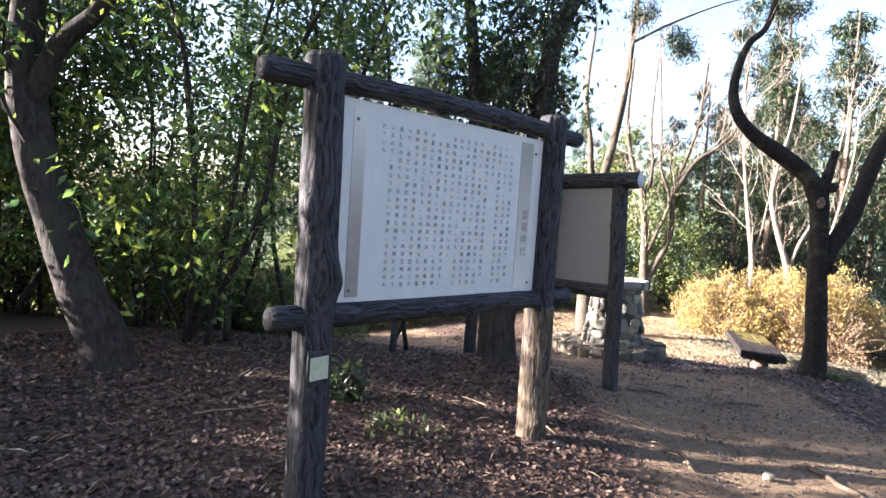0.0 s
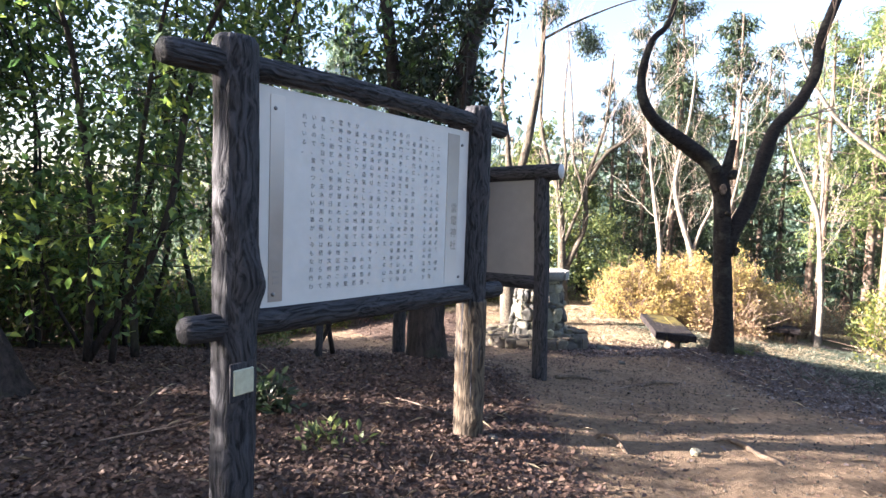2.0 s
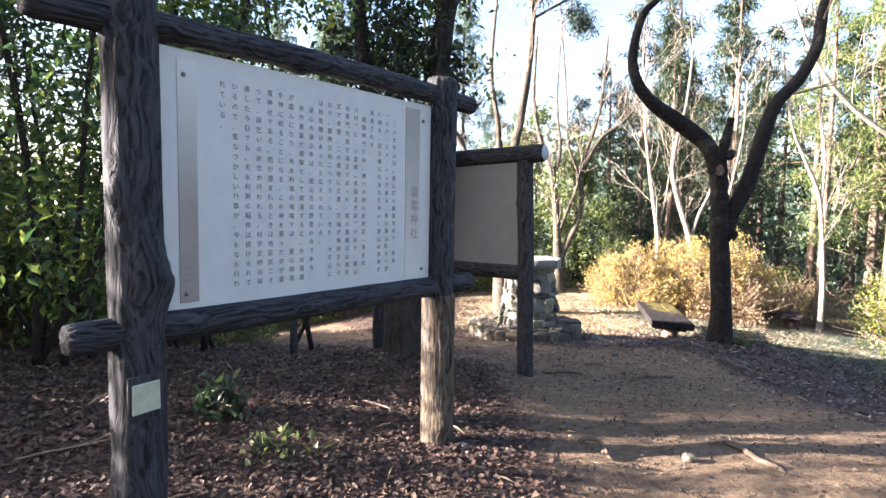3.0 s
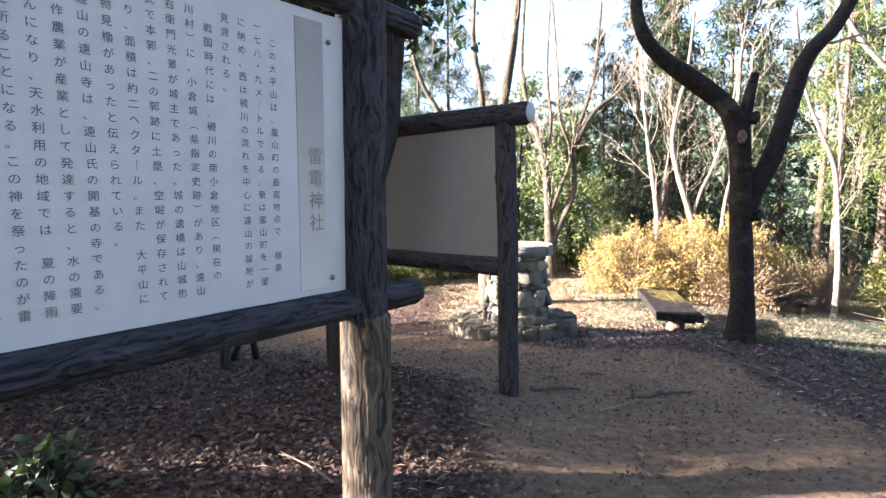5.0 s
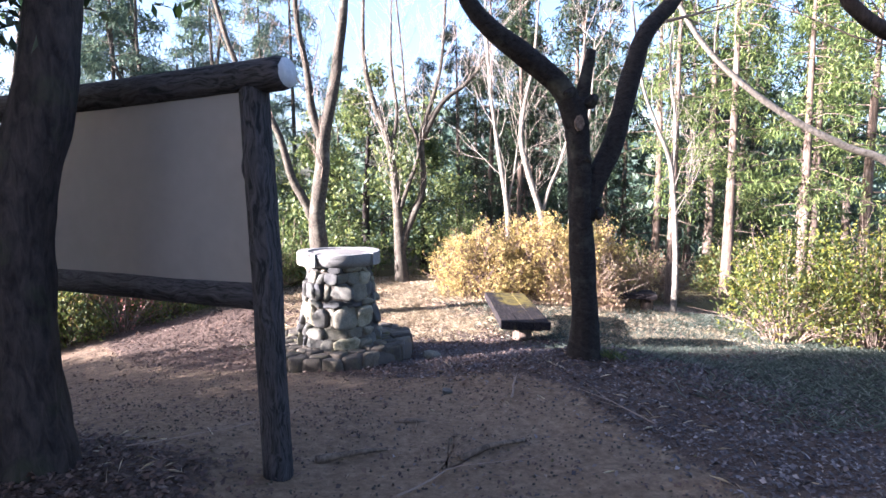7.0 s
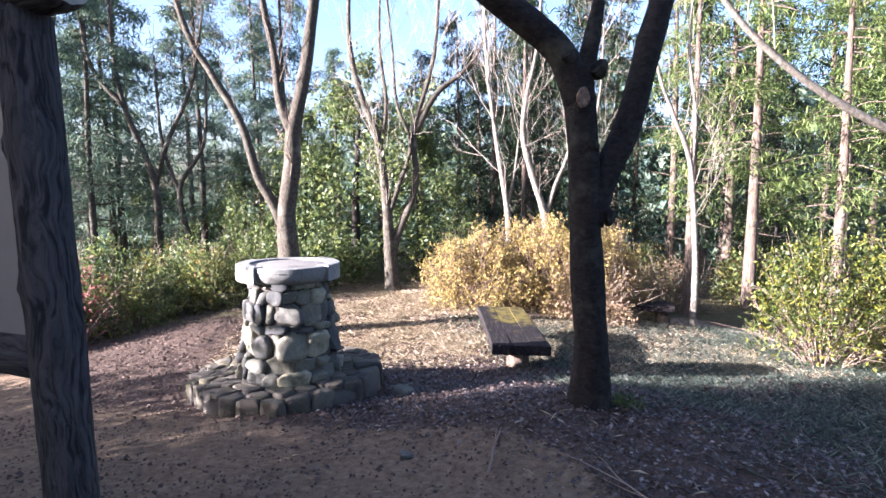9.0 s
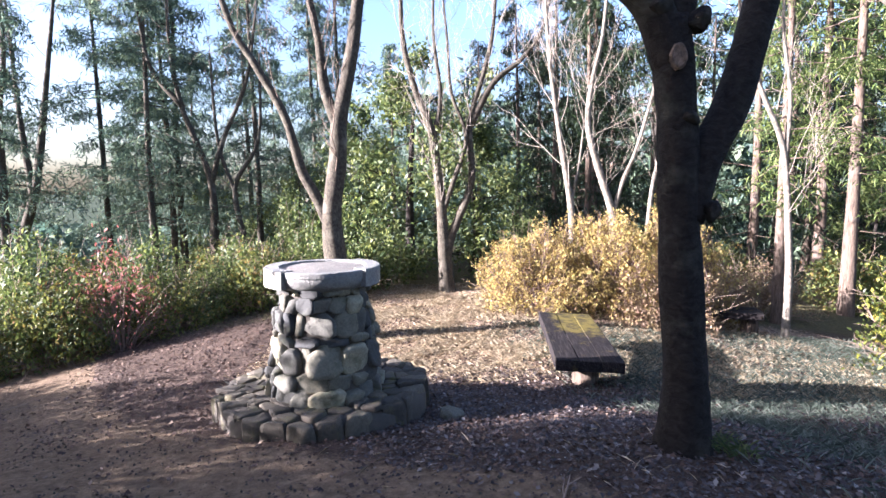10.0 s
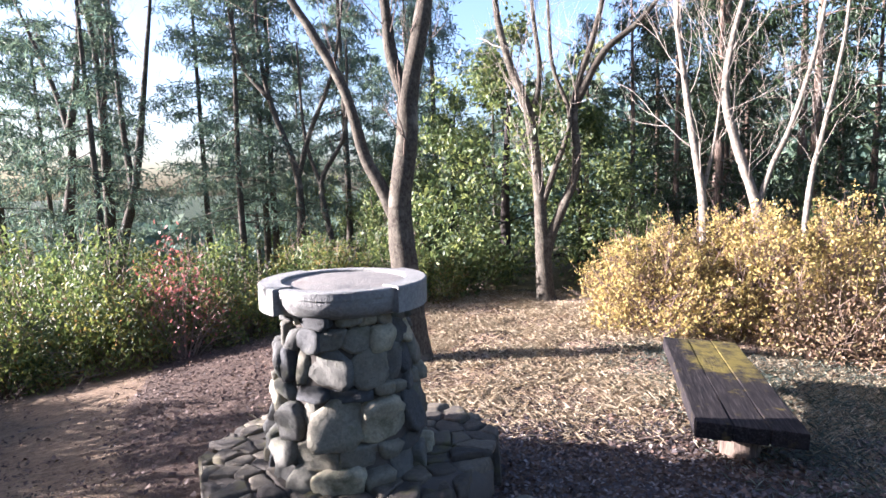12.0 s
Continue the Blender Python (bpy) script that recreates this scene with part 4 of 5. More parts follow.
WT = "slim white-barked bare tree rising from the shrubs"
tree("white_tree", WT, [([(5.85, 18.9, -1.1), (5.72, 18.7, 0.6), (5.65, 18.6, 1.25), (5.47, 18.6, 2.3), (5.3, 18.6, 3.4), (5.14, 18.6, 4.6), (5.0, 18.6, 6.5)], 0.1, 0.03, 0.0),
    ([(5.66, 18.6, 1.3), (5.85, 18.6, 2.3), (5.95, 18.6, 3.2)], 0.04, 0.012, 0.0)], M_BARK_PALE, M_TWIG_GREY, [14, 4], "white trees", seed=41)
tree("white_tree", WT, [([(7.2, 19.5, -1.1), (7.0, 19.5, 0.5), (6.92, 19.5, 1.1), (6.55, 19.5, 2.2), (6.31, 19.5, 3.2), (6.41, 19.5, 4.2), (6.65, 19.5, 5.3), (6.8, 19.5, 7.0)], 0.13, 0.03, 0.0),
    ([(6.96, 19.5, 1.0), (7.2, 19.5, 1.8), (7.5, 19.5, 2.5), (7.88, 19.5, 3.8), (8.05, 19.5, 4.8), (8.2, 19.5, 6.0)], 0.065, 0.02, 0.0)], M_BARK_PALE, M_TWIG_GREY, [14, 11], "white trees", seed=43)
tree("white_tree", WT, [([(7.75, 19.6, -1.2), (7.9, 19.5, 1.3), (8.11, 19.5, 2.46), (8.43, 19.5, 4.3), (8.5, 19.5, 6.0)], 0.065, 0.02, 0.0)], M_BARK_PALE, M_TWIG_GREY, 12, "white trees", seed=44)
tree("white_tree", "white-barked leaning tree at the slope's edge", [([(9.1, 16.0, -1.7), (9.14, 16.0, -0.6), (9.1, 16.0, 0.5), (8.92, 16.0, 2.2), (8.5, 16.0, 3.2), (8.1, 16.0, 4.2), (7.8, 16.0, 6.0)], 0.085, 0.02, 0.0),
    ([(8.95, 16, 1.9), (9.0, 16, 3.2), (8.8, 16, 4.6), (8.9, 16, 6.4)], 0.05, 0.015, 0.0)], M_BARK_PALE, M_TWIG_GREY, 11, "white trees", seed=47)

tree("overhanging_tree", "dark bare tree reaching over the slope", [
    ([(9.6, 8.6, -0.6), (9.4, 8.7, 1.0), (8.6, 8.9, 2.4), (7.9, 9.0, 2.95), (7.36, 9.0, 3.16), (6.82, 9.0, 3.4), (6.54, 9.0, 3.75), (6.4, 9.0, 4.6)], 0.14, 0.05, 0.03)], M_BARK_DARK, M_TWIG, 3, seed=51)

# the pale leaning bough over the slope
tree("leaning_tree", "pale leaning tree over the slope", [
    ([(13.5, 12.4, -1.5), (12.2, 12.2, 0.6), (10.8, 12.0, 1.95), (9.7, 12.0, 2.35), (8.73, 12.0, 2.75), (7.75, 12.0, 3.3), (6.9, 12.0, 4.0), (6.3, 12.0, 4.9), (5.9, 12, 6.0)], 0.085, 0.025, 0.0)],
    M_BARK_PALE, M_TWIG_GREY, 4, seed=53)

LT = "grey bare tree with crooked stems on the falling slope"

for k, (limbs, r) in enumerate((
    ([[(-4.3, -3), (-4.33, -0.4), (-4.25, 1.0), (-4.36, 2.4), (-5.06, 4.5), (-5.3, 6.6), (-5.2, 9)], [(-4.3, 2.0), (-3.84, 3.4), (-3.03, 5.2), (-2.6, 7.5)], [(-5.0, 4.4), (-5.9, 5.6), (-6.2, 7.5)]], 0.17),
    ([[(-3.2, -3), (-3.3, 0), (-3.56, 1.9), (-2.76, 3.4), (-2.6, 6)], [(-3.5, 1.6), (-4.0, 3.3), (-4.1, 6)]], 0.13),
    ([[(-12.2, -4), (-12.04, 0.9), (-11.75, 3.8), (-13.2, 7.9)], [(-11.75, 3.6), (-11.2, 6), (-10.9, 9)]], 0.24),
    ([[(-10.9, -4), (-10.66, 0), (-10.6, 6.3), (-11.4, 8.6)], [(-10.6, 4), (-10.2, 6), (-10.1, 9)]], 0.19),
    ([[(-10.6, -4), (-10.4, -0.4), (-9.6, 2.1), (-9.0, 5.3), (-8.4, 8.8)], [(-9.7, 1.7), (-9.9, 4.2), (-10.0, 8)]], 0.22),
)):
    tree("slope_tree", LT, [([(a, 24.0, b) for a, b in ln], r * (1 if i == 0 else 0.55), 0.03, 0.0) for i, ln in enumerate(limbs)], M_BARK_GREY, M_TWIG, 6, "slope trees", seed=60 + k)


def conifer(name, label, height, r0, seed, mat_leaf, bare=0.3, reach=1.6, sprays=34, per=34, size=0.2, mat=None, group="conifers"):
    """A conifer: straight stem, tiers of drooping boughs with flat sprays."""
    global rng
    rng = np.random.default_rng(seed)
    t = thing(name, Matrix.Identity(4), label, "tree", group)
    tb, tw, c = Tubes(), Tubes(), []
    line = spline([(0, 0, -0.6), (rng.normal(0, 0.06), rng.normal(0, 0.06), height * 0.35), (rng.normal(0, 0.12), 0, height * 0.7), (rng.normal(0, 0.15), 0, height)], 7)
    tb.add(line, taper(len(line), r0, 0.03, r0 * 0.3), 10, 0.08)
    for i in range(sprays):
        f = bare + (1 - bare) * (i + rng.uniform(0, 1)) / sprays
        j = min(int(f * (len(line) - 1)), len(line) - 2)
        p = line[j].lerp(line[j + 1], rng.uniform(0, 1))
        a = rng.uniform(0, 2 * math.pi)
        ln = reach * (1.15 - 0.85 * (f - bare) / (1 - bare)) * rng.uniform(0.6, 1.15)
        d = Vector((math.cos(a), math.sin(a), rng.uniform(-0.1, 0.35)))
        pts = [p]
        for s in range(4):
            d = (d + Vector((0, 0, -0.12)) + rvec(0.12)).normalized()
            pts.append(pts[-1] + d * ln / 4)
        tw.add(pts, taper(5, 0.022, 0.006), 4, cap=False)
        for _ in range(per):
            u = rng.uniform(0.25, 1.0) * 4
            q = pts[min(int(u), 3)].lerp(pts[min(int(u), 3) + 1], u - int(u) if u < 4 else 1)
            side = Vector((-d.y, d.x, 0)) * rng.normal(0, 0.2 * ln * (1.2 - u / 5))
            c.append(q + side + Vector((0, 0, rng.normal(-0.05, 0.06))))
    for _ in range(7):
        p = line[int(rng.integers(2, max(3, int(len(line) * (bare + 0.1)))))]
        a = rng.uniform(0, 2 * math.pi)
        tw.add([p, p + Vector((math.cos(a), math.sin(a), -0.1)) * rng.uniform(0.3, 1.1)], [0.015, 0.004], 4, cap=False)
    part("trunk", tb.mesh("trunk", mat or M_BARK_PINE), None, t)
    tagged(part("branchwork", tw.mesh("branchwork", mat or M_BARK_PINE), None, t), kind="stuff")
    part("crown", leaf_mesh("crown", c, size, mat_leaf, aspect=0.15, spread=0.09, droop=0.3, normal_up=0.9), None, t)
    return t


def plant(proto, spots, seed):
    """Sets the tree at the first spot and copies of it at the rest: (x, y, size)."""
    r = np.random.default_rng(seed)
    for k, (x, y, s) in enumerate(spots):
        m = pose(x, y, gz(x, y) - 0.05, 0, 0, float(r.uniform(0, 360))) @ Matrix.Diagonal((s, s, s * float(r.uniform(0.9, 1.15)), 1))
        if k == 0:
            proto.matrix_world = m
        else:
            o = copy_thing(proto, Matrix.Identity(4))
            o.matrix_world = m


def ring_spots(n, x0, x1, y0, y1, s0, s1, seed, gap=1.6, keep=lambda x, y: True):
    r, out = np.random.default_rng(seed), []
    for _ in range(n * 40):
        x, y = float(r.uniform(x0, x1)), float(r.uniform(y0, y1))
        if keep(x, y) and all(math.hypot(x - a, y - b) > gap for a, b, _ in out):
            out.append((x, y, float(r.uniform(s0, s1))))
        if len(out) == n:
            break
    return out


# cypresses in two tones: sunlight and deep shade put into the leaf colour
SUNNY = "tall cypress with sprays coloured light green as if sunlit"
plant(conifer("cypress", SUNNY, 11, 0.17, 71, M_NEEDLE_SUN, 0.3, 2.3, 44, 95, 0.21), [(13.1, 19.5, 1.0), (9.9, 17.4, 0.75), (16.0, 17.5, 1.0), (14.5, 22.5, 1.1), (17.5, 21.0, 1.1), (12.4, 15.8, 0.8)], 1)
DARK = "cypress coloured dark green for the wood's deep shade"
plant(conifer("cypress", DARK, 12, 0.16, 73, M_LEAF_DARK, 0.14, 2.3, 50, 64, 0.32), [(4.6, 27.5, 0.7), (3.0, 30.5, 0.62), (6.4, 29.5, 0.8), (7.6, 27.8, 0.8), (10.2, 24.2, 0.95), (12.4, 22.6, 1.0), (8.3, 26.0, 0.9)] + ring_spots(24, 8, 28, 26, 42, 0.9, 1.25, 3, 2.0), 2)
# grey bark and blue-green needles carry the slope's haze in their colour
PINE = "slim bluish green pine of the slope, haze in its colour, some added for shade"
plant(conifer("slope_pine", PINE, 13, 0.13, 75, M_NEEDLE, 0.2, 2.5, 50, 150, 0.24, M_BARK_GREY), [(-6.1, 24.0, 0.9), (-9.0, 21.5, 0.85), (-12.5, 22.0, 0.95), (-6.8, 27.0, 1.0), (-3.4, 26.0, 0.95), (-9.6, 28.0, 1.0), (-15.5, 25.0, 1.1), (-0.8, 28.5, 0.9)] + ring_spots(13, -22, 1, 26, 44, 0.8, 1.15, 5, 2.8), 3)
# pines added as a sun screen, with gaps for sun on path and dial
plant(conifer("slope_pine", "slim bluish green pine added on the bank as a sun screen", 12, 0.14, 77, M_NEEDLE, 0.12, 2.3, 50, 90, 0.24, M_BARK_GREY), [(-8.6, 7.2, 0.9), (-9.5, 6.0, 1.0), (-11.2, 6.5, 0.85), (-12.0, 5.1, 0.9)] + ring_spots(7, -24, -9.5, -3, 9.0, 0.75, 1.1, 6, 2.2, lambda x, y: abs(y - 4.5 - 0.158 * (x - 2)) > 2.0 and y < 9.0 + 0.158 * x), 4)
# unseen pine added only to shade the grass on the right
plant(conifer("slope_pine", "tall pine with a high crown, added out of view for shade", 13, 0.15, 78, M_NEEDLE, 0.6, 2.4, 44, 110, 0.24, M_BARK_GREY), [(-16.0, 5.8, 1.0)], 9)
# small pines added to shade the ground left of the dial
for x, y, top, seed in ((-9.8, 7.6, 2.6, 1), (-9.4, 8.9, 2.3, 2), (-10.4, 10.0, 2.2, 3), (-9.0, 11.4, 2.0, 4)):
    copy_thing(bpy.data.objects["slope_pine"], Matrix.Identity(4)).matrix_world = pose(x, y, gz(x, y) - 0.05, 0, 0, 80 * seed) @ Matrix.Diagonal((0.42, 0.42, (top - gz(x, y)) / 13, 1))
plant(conifer("cypress", "cypress behind the path", 11, 0.16, 79, M_NEEDLE, 0.2, 2.0, 40, 50, 0.26), [(9.0, -3.0, 1.0)] + ring_spots(12, -8, 20, -22, 6, 0.85, 1.1, 8, 2.6, lambda x, y: y < -5 or x > 9.5), 5)


def leafy_tree(name, label, height, width, seed, mat, n_boughs=26, per=9, size=0.13, low=0.08, group="broadleaf trees"):
    """A broad-leaved evergreen: short trunk, boughs to the ground, uneven crown."""
    global rng
    rng = np.random.default_rng(seed)
    t = thing(name, Matrix.Identity(4), label, "tree", group)
    tb, tw, tips = Tubes(), Tubes(), []
    line = spline([(0, 0, -0.5), (rng.normal(0, 0.1), 0, height * 0.4), (rng.normal(0, 0.25), rng.normal(0, 0.2), height * 0.95)], 7)
    tb.add(line, taper(len(line), 0.03 * height, 0.02, 0.04), 10, 0.1)
    for i in range(n_boughs):
        f = low + (0.95 - low) * (i + rng.uniform(0, 1)) / n_boughs
        p = line[min(int(f * len(line)), len(line) - 1)]
        a = rng.uniform(0, 2 * math.pi)
        ln = width * math.sin(math.pi * min(0.97, 0.22 + 0.75 * f)) * rng.uniform(0.65, 1.1)
        grow(tw, p, Vector((math.cos(a), math.sin(a), rng.uniform(-0.05, 0.5))), ln, 0.02, 2, tips, 0.3, 0.05, 3, 4, 0.7)
    part("trunk", tb.mesh("trunk", M_BARK_DARK), None, t)
    tagged(part("branchwork", tw.mesh("branchwork", M_BARK_DARK), None, t), kind="stuff")
    c = [p for p in tips for _ in range(per)]
    part("crown", leaf_mesh("crown", c, size, mat, spread=0.16, aspect=0.5), None, t)
    return t


plant(leafy_tree("evergreen_oak", "broad rounded evergreen tree at the wood's edge", 5.6, 2.0, 81, M_LEAF_BROAD), [(1.9, 22.3, 1.1), (4.0, 23.4, 0.95), (0.2, 25.0, 0.8), (17.5, 24.0, 0.8), (-2.2, 27.0, 0.7), (-6.0, 29.0, 0.8)], 11)


# ---- shrubs ----


def shrub(name, label, rx, ry, h, seed, mat, leaves, size, stems=24, group="", twig=None, skirt=0.25, clump=1):
    """A rounded shrub: many forked stems from the ground, leaves thick at the outside."""
    global rng
    rng = np.random.default_rng(seed)
    t = thing(name, Matrix.Identity(4), label, "shrub", group)
    tw, pts = Tubes(), []
    for i in range(stems):
        a, e = rng.uniform(0, 2 * math.pi), math.acos(rng.uniform(0.05, 1))
        end = Vector((rx * math.sin(e) * math.cos(a), ry * math.sin(e) * math.sin(a), h * math.cos(e))) * rng.uniform(0.8, 1.05)
        p0 = Vector((end.x * 0.15, end.y * 0.15, -0.05))
        ln = spline([p0, p0.lerp(end, 0.4) + Vector((0, 0, h * 0.06)) + rvec(0.04), end], 4)
        tw.add(ln, taper(len(ln), 0.014, 0.004), 3, cap=False)
        for _ in range(5):
            q = ln[int(rng.integers(3, len(ln)))]
            d = (end - p0).normalized() + rvec(0.5)
            tw.add([q, q + d * rng.uniform(0.12, 0.35) * min(1.0, h / 1.4)], [0.005, 0.002], 3, cap=False)
    n = 0
    while n < leaves // clump:
        m = 4096
        d = rng.normal(0, 1, (m, 3))
        d[:, 2] = np.abs(d[:, 2])
        d /= np.linalg.norm(d, axis=1)[:, None]
        lump = np.array([noise.noise(Vector(q) * 1.9 + Vector((seed, 0, 0))) + 0.6 * noise.noise(Vector(q) * 6 + Vector((0, seed, 0))) for q in d])
        rr = (0.88 + 0.34 * lump) * (1 - 0.5 * rng.random(m) ** 1.8) * (1 + 0.12 * (rng.random(m) > 0.93))
        p = d * rr[:, None] * np.array([rx, ry, h])
        keep = (lump + rng.normal(0, 0.25, m) > -0.3) & (p[:, 2] > h * skirt * rng.random(m))
        pts.append(p[keep])
        n += int(keep.sum())
    c = np.concatenate(pts)[:leaves // clump]
    if clump > 1:
        for q in c[::2]:
            v = Vector(q)
            tw.add([v, v * 0.93 - Vector((0, 0, 0.05)), v * 0.82 + rvec(0.05) - Vector((0, 0, 0.1))], [0.002, 0.003, 0.005], 3, cap=False)
        c = np.repeat(c, clump, axis=0)
    tagged(part("woody_frame", tw.mesh("woody_frame", twig or M_TWIG), None, t), kind="stuff")
    part("foliage", leaf_mesh("foliage", c, size, mat, aspect=0.45, spread=0.03 if clump == 1 else 0.022, droop=-0.3, normal_up=0.5), None, t)
    return t


def at(ob, x, y, rz=0, s=1.0, dz=0.0):
    ob.matrix_world = pose(x, y, gz(x, y) - 0.04 + dz, 0, 0, rz) @ Matrix.Scale(s, 4)
    return ob


AZ = "rounded azalea shrub with golden brown winter leaves"
at(shrub("azalea", AZ, 1.3, 1.2, 1.75, 91, M_AZALEA, 24000, 0.055, 70, "azaleas", M_TWIG_AZALEA, 0.25, 5), 4.6, 17.3)
at(shrub("azalea", AZ, 1.4, 1.2, 2.15, 92, M_AZALEA, 30000, 0.055, 80, "azaleas", M_TWIG_AZALEA, 0.25, 5), 6.0, 17.4)
at(shrub("azalea", AZ, 1.4, 1.3, 2.3, 93, M_AZALEA, 30000, 0.055, 80, "azaleas", M_TWIG_AZALEA, 0.25, 5), 7.4, 17.2)
at(shrub("azalea", "low azalea with russet leaves and bare twigs", 1.25, 1.05, 1.35, 94, M_AZALEA_RED, 8000, 0.06, 90, "azaleas", None, 0.1), 6.9, 16.3)
at(shrub("azalea", "russet azalea, twiggy and half bare", 1.3, 1.1, 1.45, 95, M_AZALEA_RED, 4500, 0.065, 70, "azaleas", None, 0.1), 8.4, 18.3)
at(shrub("azalea", "russet azalea, twiggy and half bare", 1.4, 1.2, 1.4, 96, M_AZALEA_RED, 4500, 0.065, 70, "azaleas", None, 0.1), 10.2, 18.6)
YG = "tall shrub with yellow-green leaves in the sun"
at(shrub("sunlit_shrub", YG, 1.3, 1.2, 2.35, 101, M_YELLOWGREEN, 7200, 0.075, 70, "sunlit shrubs", None, 0.4), 9.5, 12.9)
at(shrub("sunlit_shrub", YG, 1.4, 1.3, 2.5, 102, M_YELLOWGREEN, 9500, 0.075, 90, "sunlit shrubs", None, 0.4), 10.9, 12.3)
at(shrub("sunlit_shrub", YG, 1.5, 1.4, 2.4, 103, M_YELLOWGREEN, 10000, 0.075, 60, "sunlit shrubs", None, 0.4), 11.0, 10.2)
LS = "low mixed green shrub along the path's edge, some added to shade the ground"
low = shrub("low_shrub", LS, 1.2, 1.0, 1.6, 105, M_SHRUB, 4800, 0.09, 40, "path shrubs")
low_b = shrub("low_shrub", LS, 1.1, 1.0, 1.9, 106, M_LEAF_BROAD, 4800, 0.09, 40, "path shrubs")
# those near x -5.4, y 9.6 to 10.9 are added to shade the ground
plant(low, [(-1.4, 18.8, 1.0), (-3.0, 17.8, 0.95), (-4.6, 16.4, 1.0), (-6.4, 15.6, 1.1), (-7.0, 13.5, 1.2), (-5.6, 9.6, 0.9), (-5.2, 9.9, 1.1), (-5.4, 10.9, 1.05), (0.4, 20.0, 0.8), (-8.4, 7.5, 1.2), (-9.0, 13.0, 1.5), (-10.5, 16.5, 1.6), (-8.6, 18.6, 1.5), (-6.0, 20.5, 1.4), (-3.2, 21.5, 1.3), (-12.5, 14.0, 1.6), (12.5, 14.2, 1.3), (13.2, 11.5, 1.3), (11.0, 22.0, 1.2), (14.0, 20.5, 1.3), (8.0, 21.5, 1.1)], 21)
# those near x -7, y 1.6 to 3.2 and 8.2 to 11.8, are added shade
plant(low_b, [(-2.2, 19.2, 1.0), (-4.0, 18.6, 1.1), (-5.6, 17.2, 1.2), (-8.0, 16.0, 1.2), (-5.6, 13.0, 1.0), (-6.8, 12.2, 1.0), (-0.4, 19.9, 1.0), (-7.0, 9.2, 1.5), (-6.6, 8.2, 1.5), (-7.4, 10.6, 1.45), (-7.2, 11.8, 1.3), (-4.6, 9.0, 0.6), (-8.8, 4.4, 1.2), (-7.0, 1.6, 1.0), (-6.2, 2.3, 0.95), (-6.5, 3.2, 0.95), (-7.4, 18.0, 1.3), (-9.8, 20.0, 1.6), (-12.0, 18.0, 1.6), (-10.0, 10.0, 1.4), (-11.5, 6.5, 1.4), (-9.4, 1.5, 1.2), (-1.2, 22.5, 1.2), (1.2, 21.3, 0.9), (5.0, 21.2, 1.0), (10.0, 22.8, 1.2)], 22)
at(shrub("red_shrub", "shrub with dull red leaves by the path", 1.0, 0.8, 2.1, 107, M_RED, 650, 0.08, 30, "", None, 0.8), -3.6, 16.6)
at(shrub("seedling_bush", "small dark glossy seedling bush at the board's foot", 0.2, 0.18, 0.36, 108, M_LEAF_DARK, 170, 0.1, 3), -1.62, 4.55)
at(shrub("seedling_bush", "low green seedlings in the dead leaves", 0.28, 0.2, 0.17, 109, M_LEAF_BROAD, 90, 0.08, 3), -1.0, 4.05)

# ---- leaf litter, grass, straw, stones ----


def scatter(n, x0, x1, y0, y1, weight, seed):
    """n places on the ground, thick where weight is high."""
    r, out, k = np.random.default_rng(seed), [], 0
    while k < n:
        x, y = r.uniform(x0, x1, 40000), r.uniform(y0, y1, 40000)
        ok = r.random(40000) < weight(x, y)
        out.append(np.stack([x[ok], y[ok], ground_z(x[ok], y[ok])], -1))
        k += int(ok.sum())
    return np.concatenate(out)[:n], r


def flat_leaves(name, label, n, box, weight, size, mat, seed):
    c, r = scatter(n, *box, weight, seed)
    for i in range(n):
        p = Vector((c[i, 0], c[i, 1], 0))
        c[i, 2] += 0.045 * noise.noise(p * 0.9) + 0.022 * noise.noise(p * 3.1) + 0.01 * noise.noise(p * 8.3)
    c[:, 2] += np.abs(r.normal(0.008, 0.012, n))
    a = r.uniform(0, 2 * np.pi, n)
    d = np.stack([np.cos(a), np.sin(a), r.normal(0, 0.3, n)], -1)
    s = np.stack([-np.sin(a), np.cos(a), r.normal(0, 0.35, n)], -1)
    L = (size * r.uniform(0.5, 1.4, n))[:, None]
    curl = (np.abs(r.normal(0, 0.16, n)))[:, None] * L * np.array([[0, 0, 1]])
    v = np.empty((n, 4, 3))
    v[:, 0] = c - d * L * 0.5
    v[:, 1] = c + s * L * 0.32 + curl
    v[:, 2] = c + d * L * 0.5
    v[:, 3] = c - s * L * 0.32 + curl
    tagged(new(name, quads(name, v.reshape(-1, 3), mat)), label, "leaf litter", kind="stuff")


def w_litter(x, y):
    e, l, s = covers(x, y)
    return (1 - e) ** 1.5 * (1 - s) * (x < 1.6) + 0.015


def w_litter_right(x, y):
    e, l, s = covers(x, y)
    return (1 - e) ** 1.5 * (1 - 0.7 * s) * (x > 1.4) + 0.02 * (x > 1.4)


flat_leaves("leaf_litter", "curled red-brown dead leaves", 90000, (-5.5, 1.6, 0.8, 9.5), w_litter, 0.041, M_LITTER, 201)
flat_leaves("leaf_litter", "curled greyish brown dead leaves round the forked tree", 66000, (1.4, 8.5, 1.5, 13.5), w_litter_right, 0.037, M_LITTER_GREY, 202)
flat_leaves("leaf_litter", "scattered brown dead leaves", 42000, (-6, 8, 8.5, 19), lambda x, y: 1 - covers(x, y)[0] * 0.9, 0.045, M_LITTER, 203)


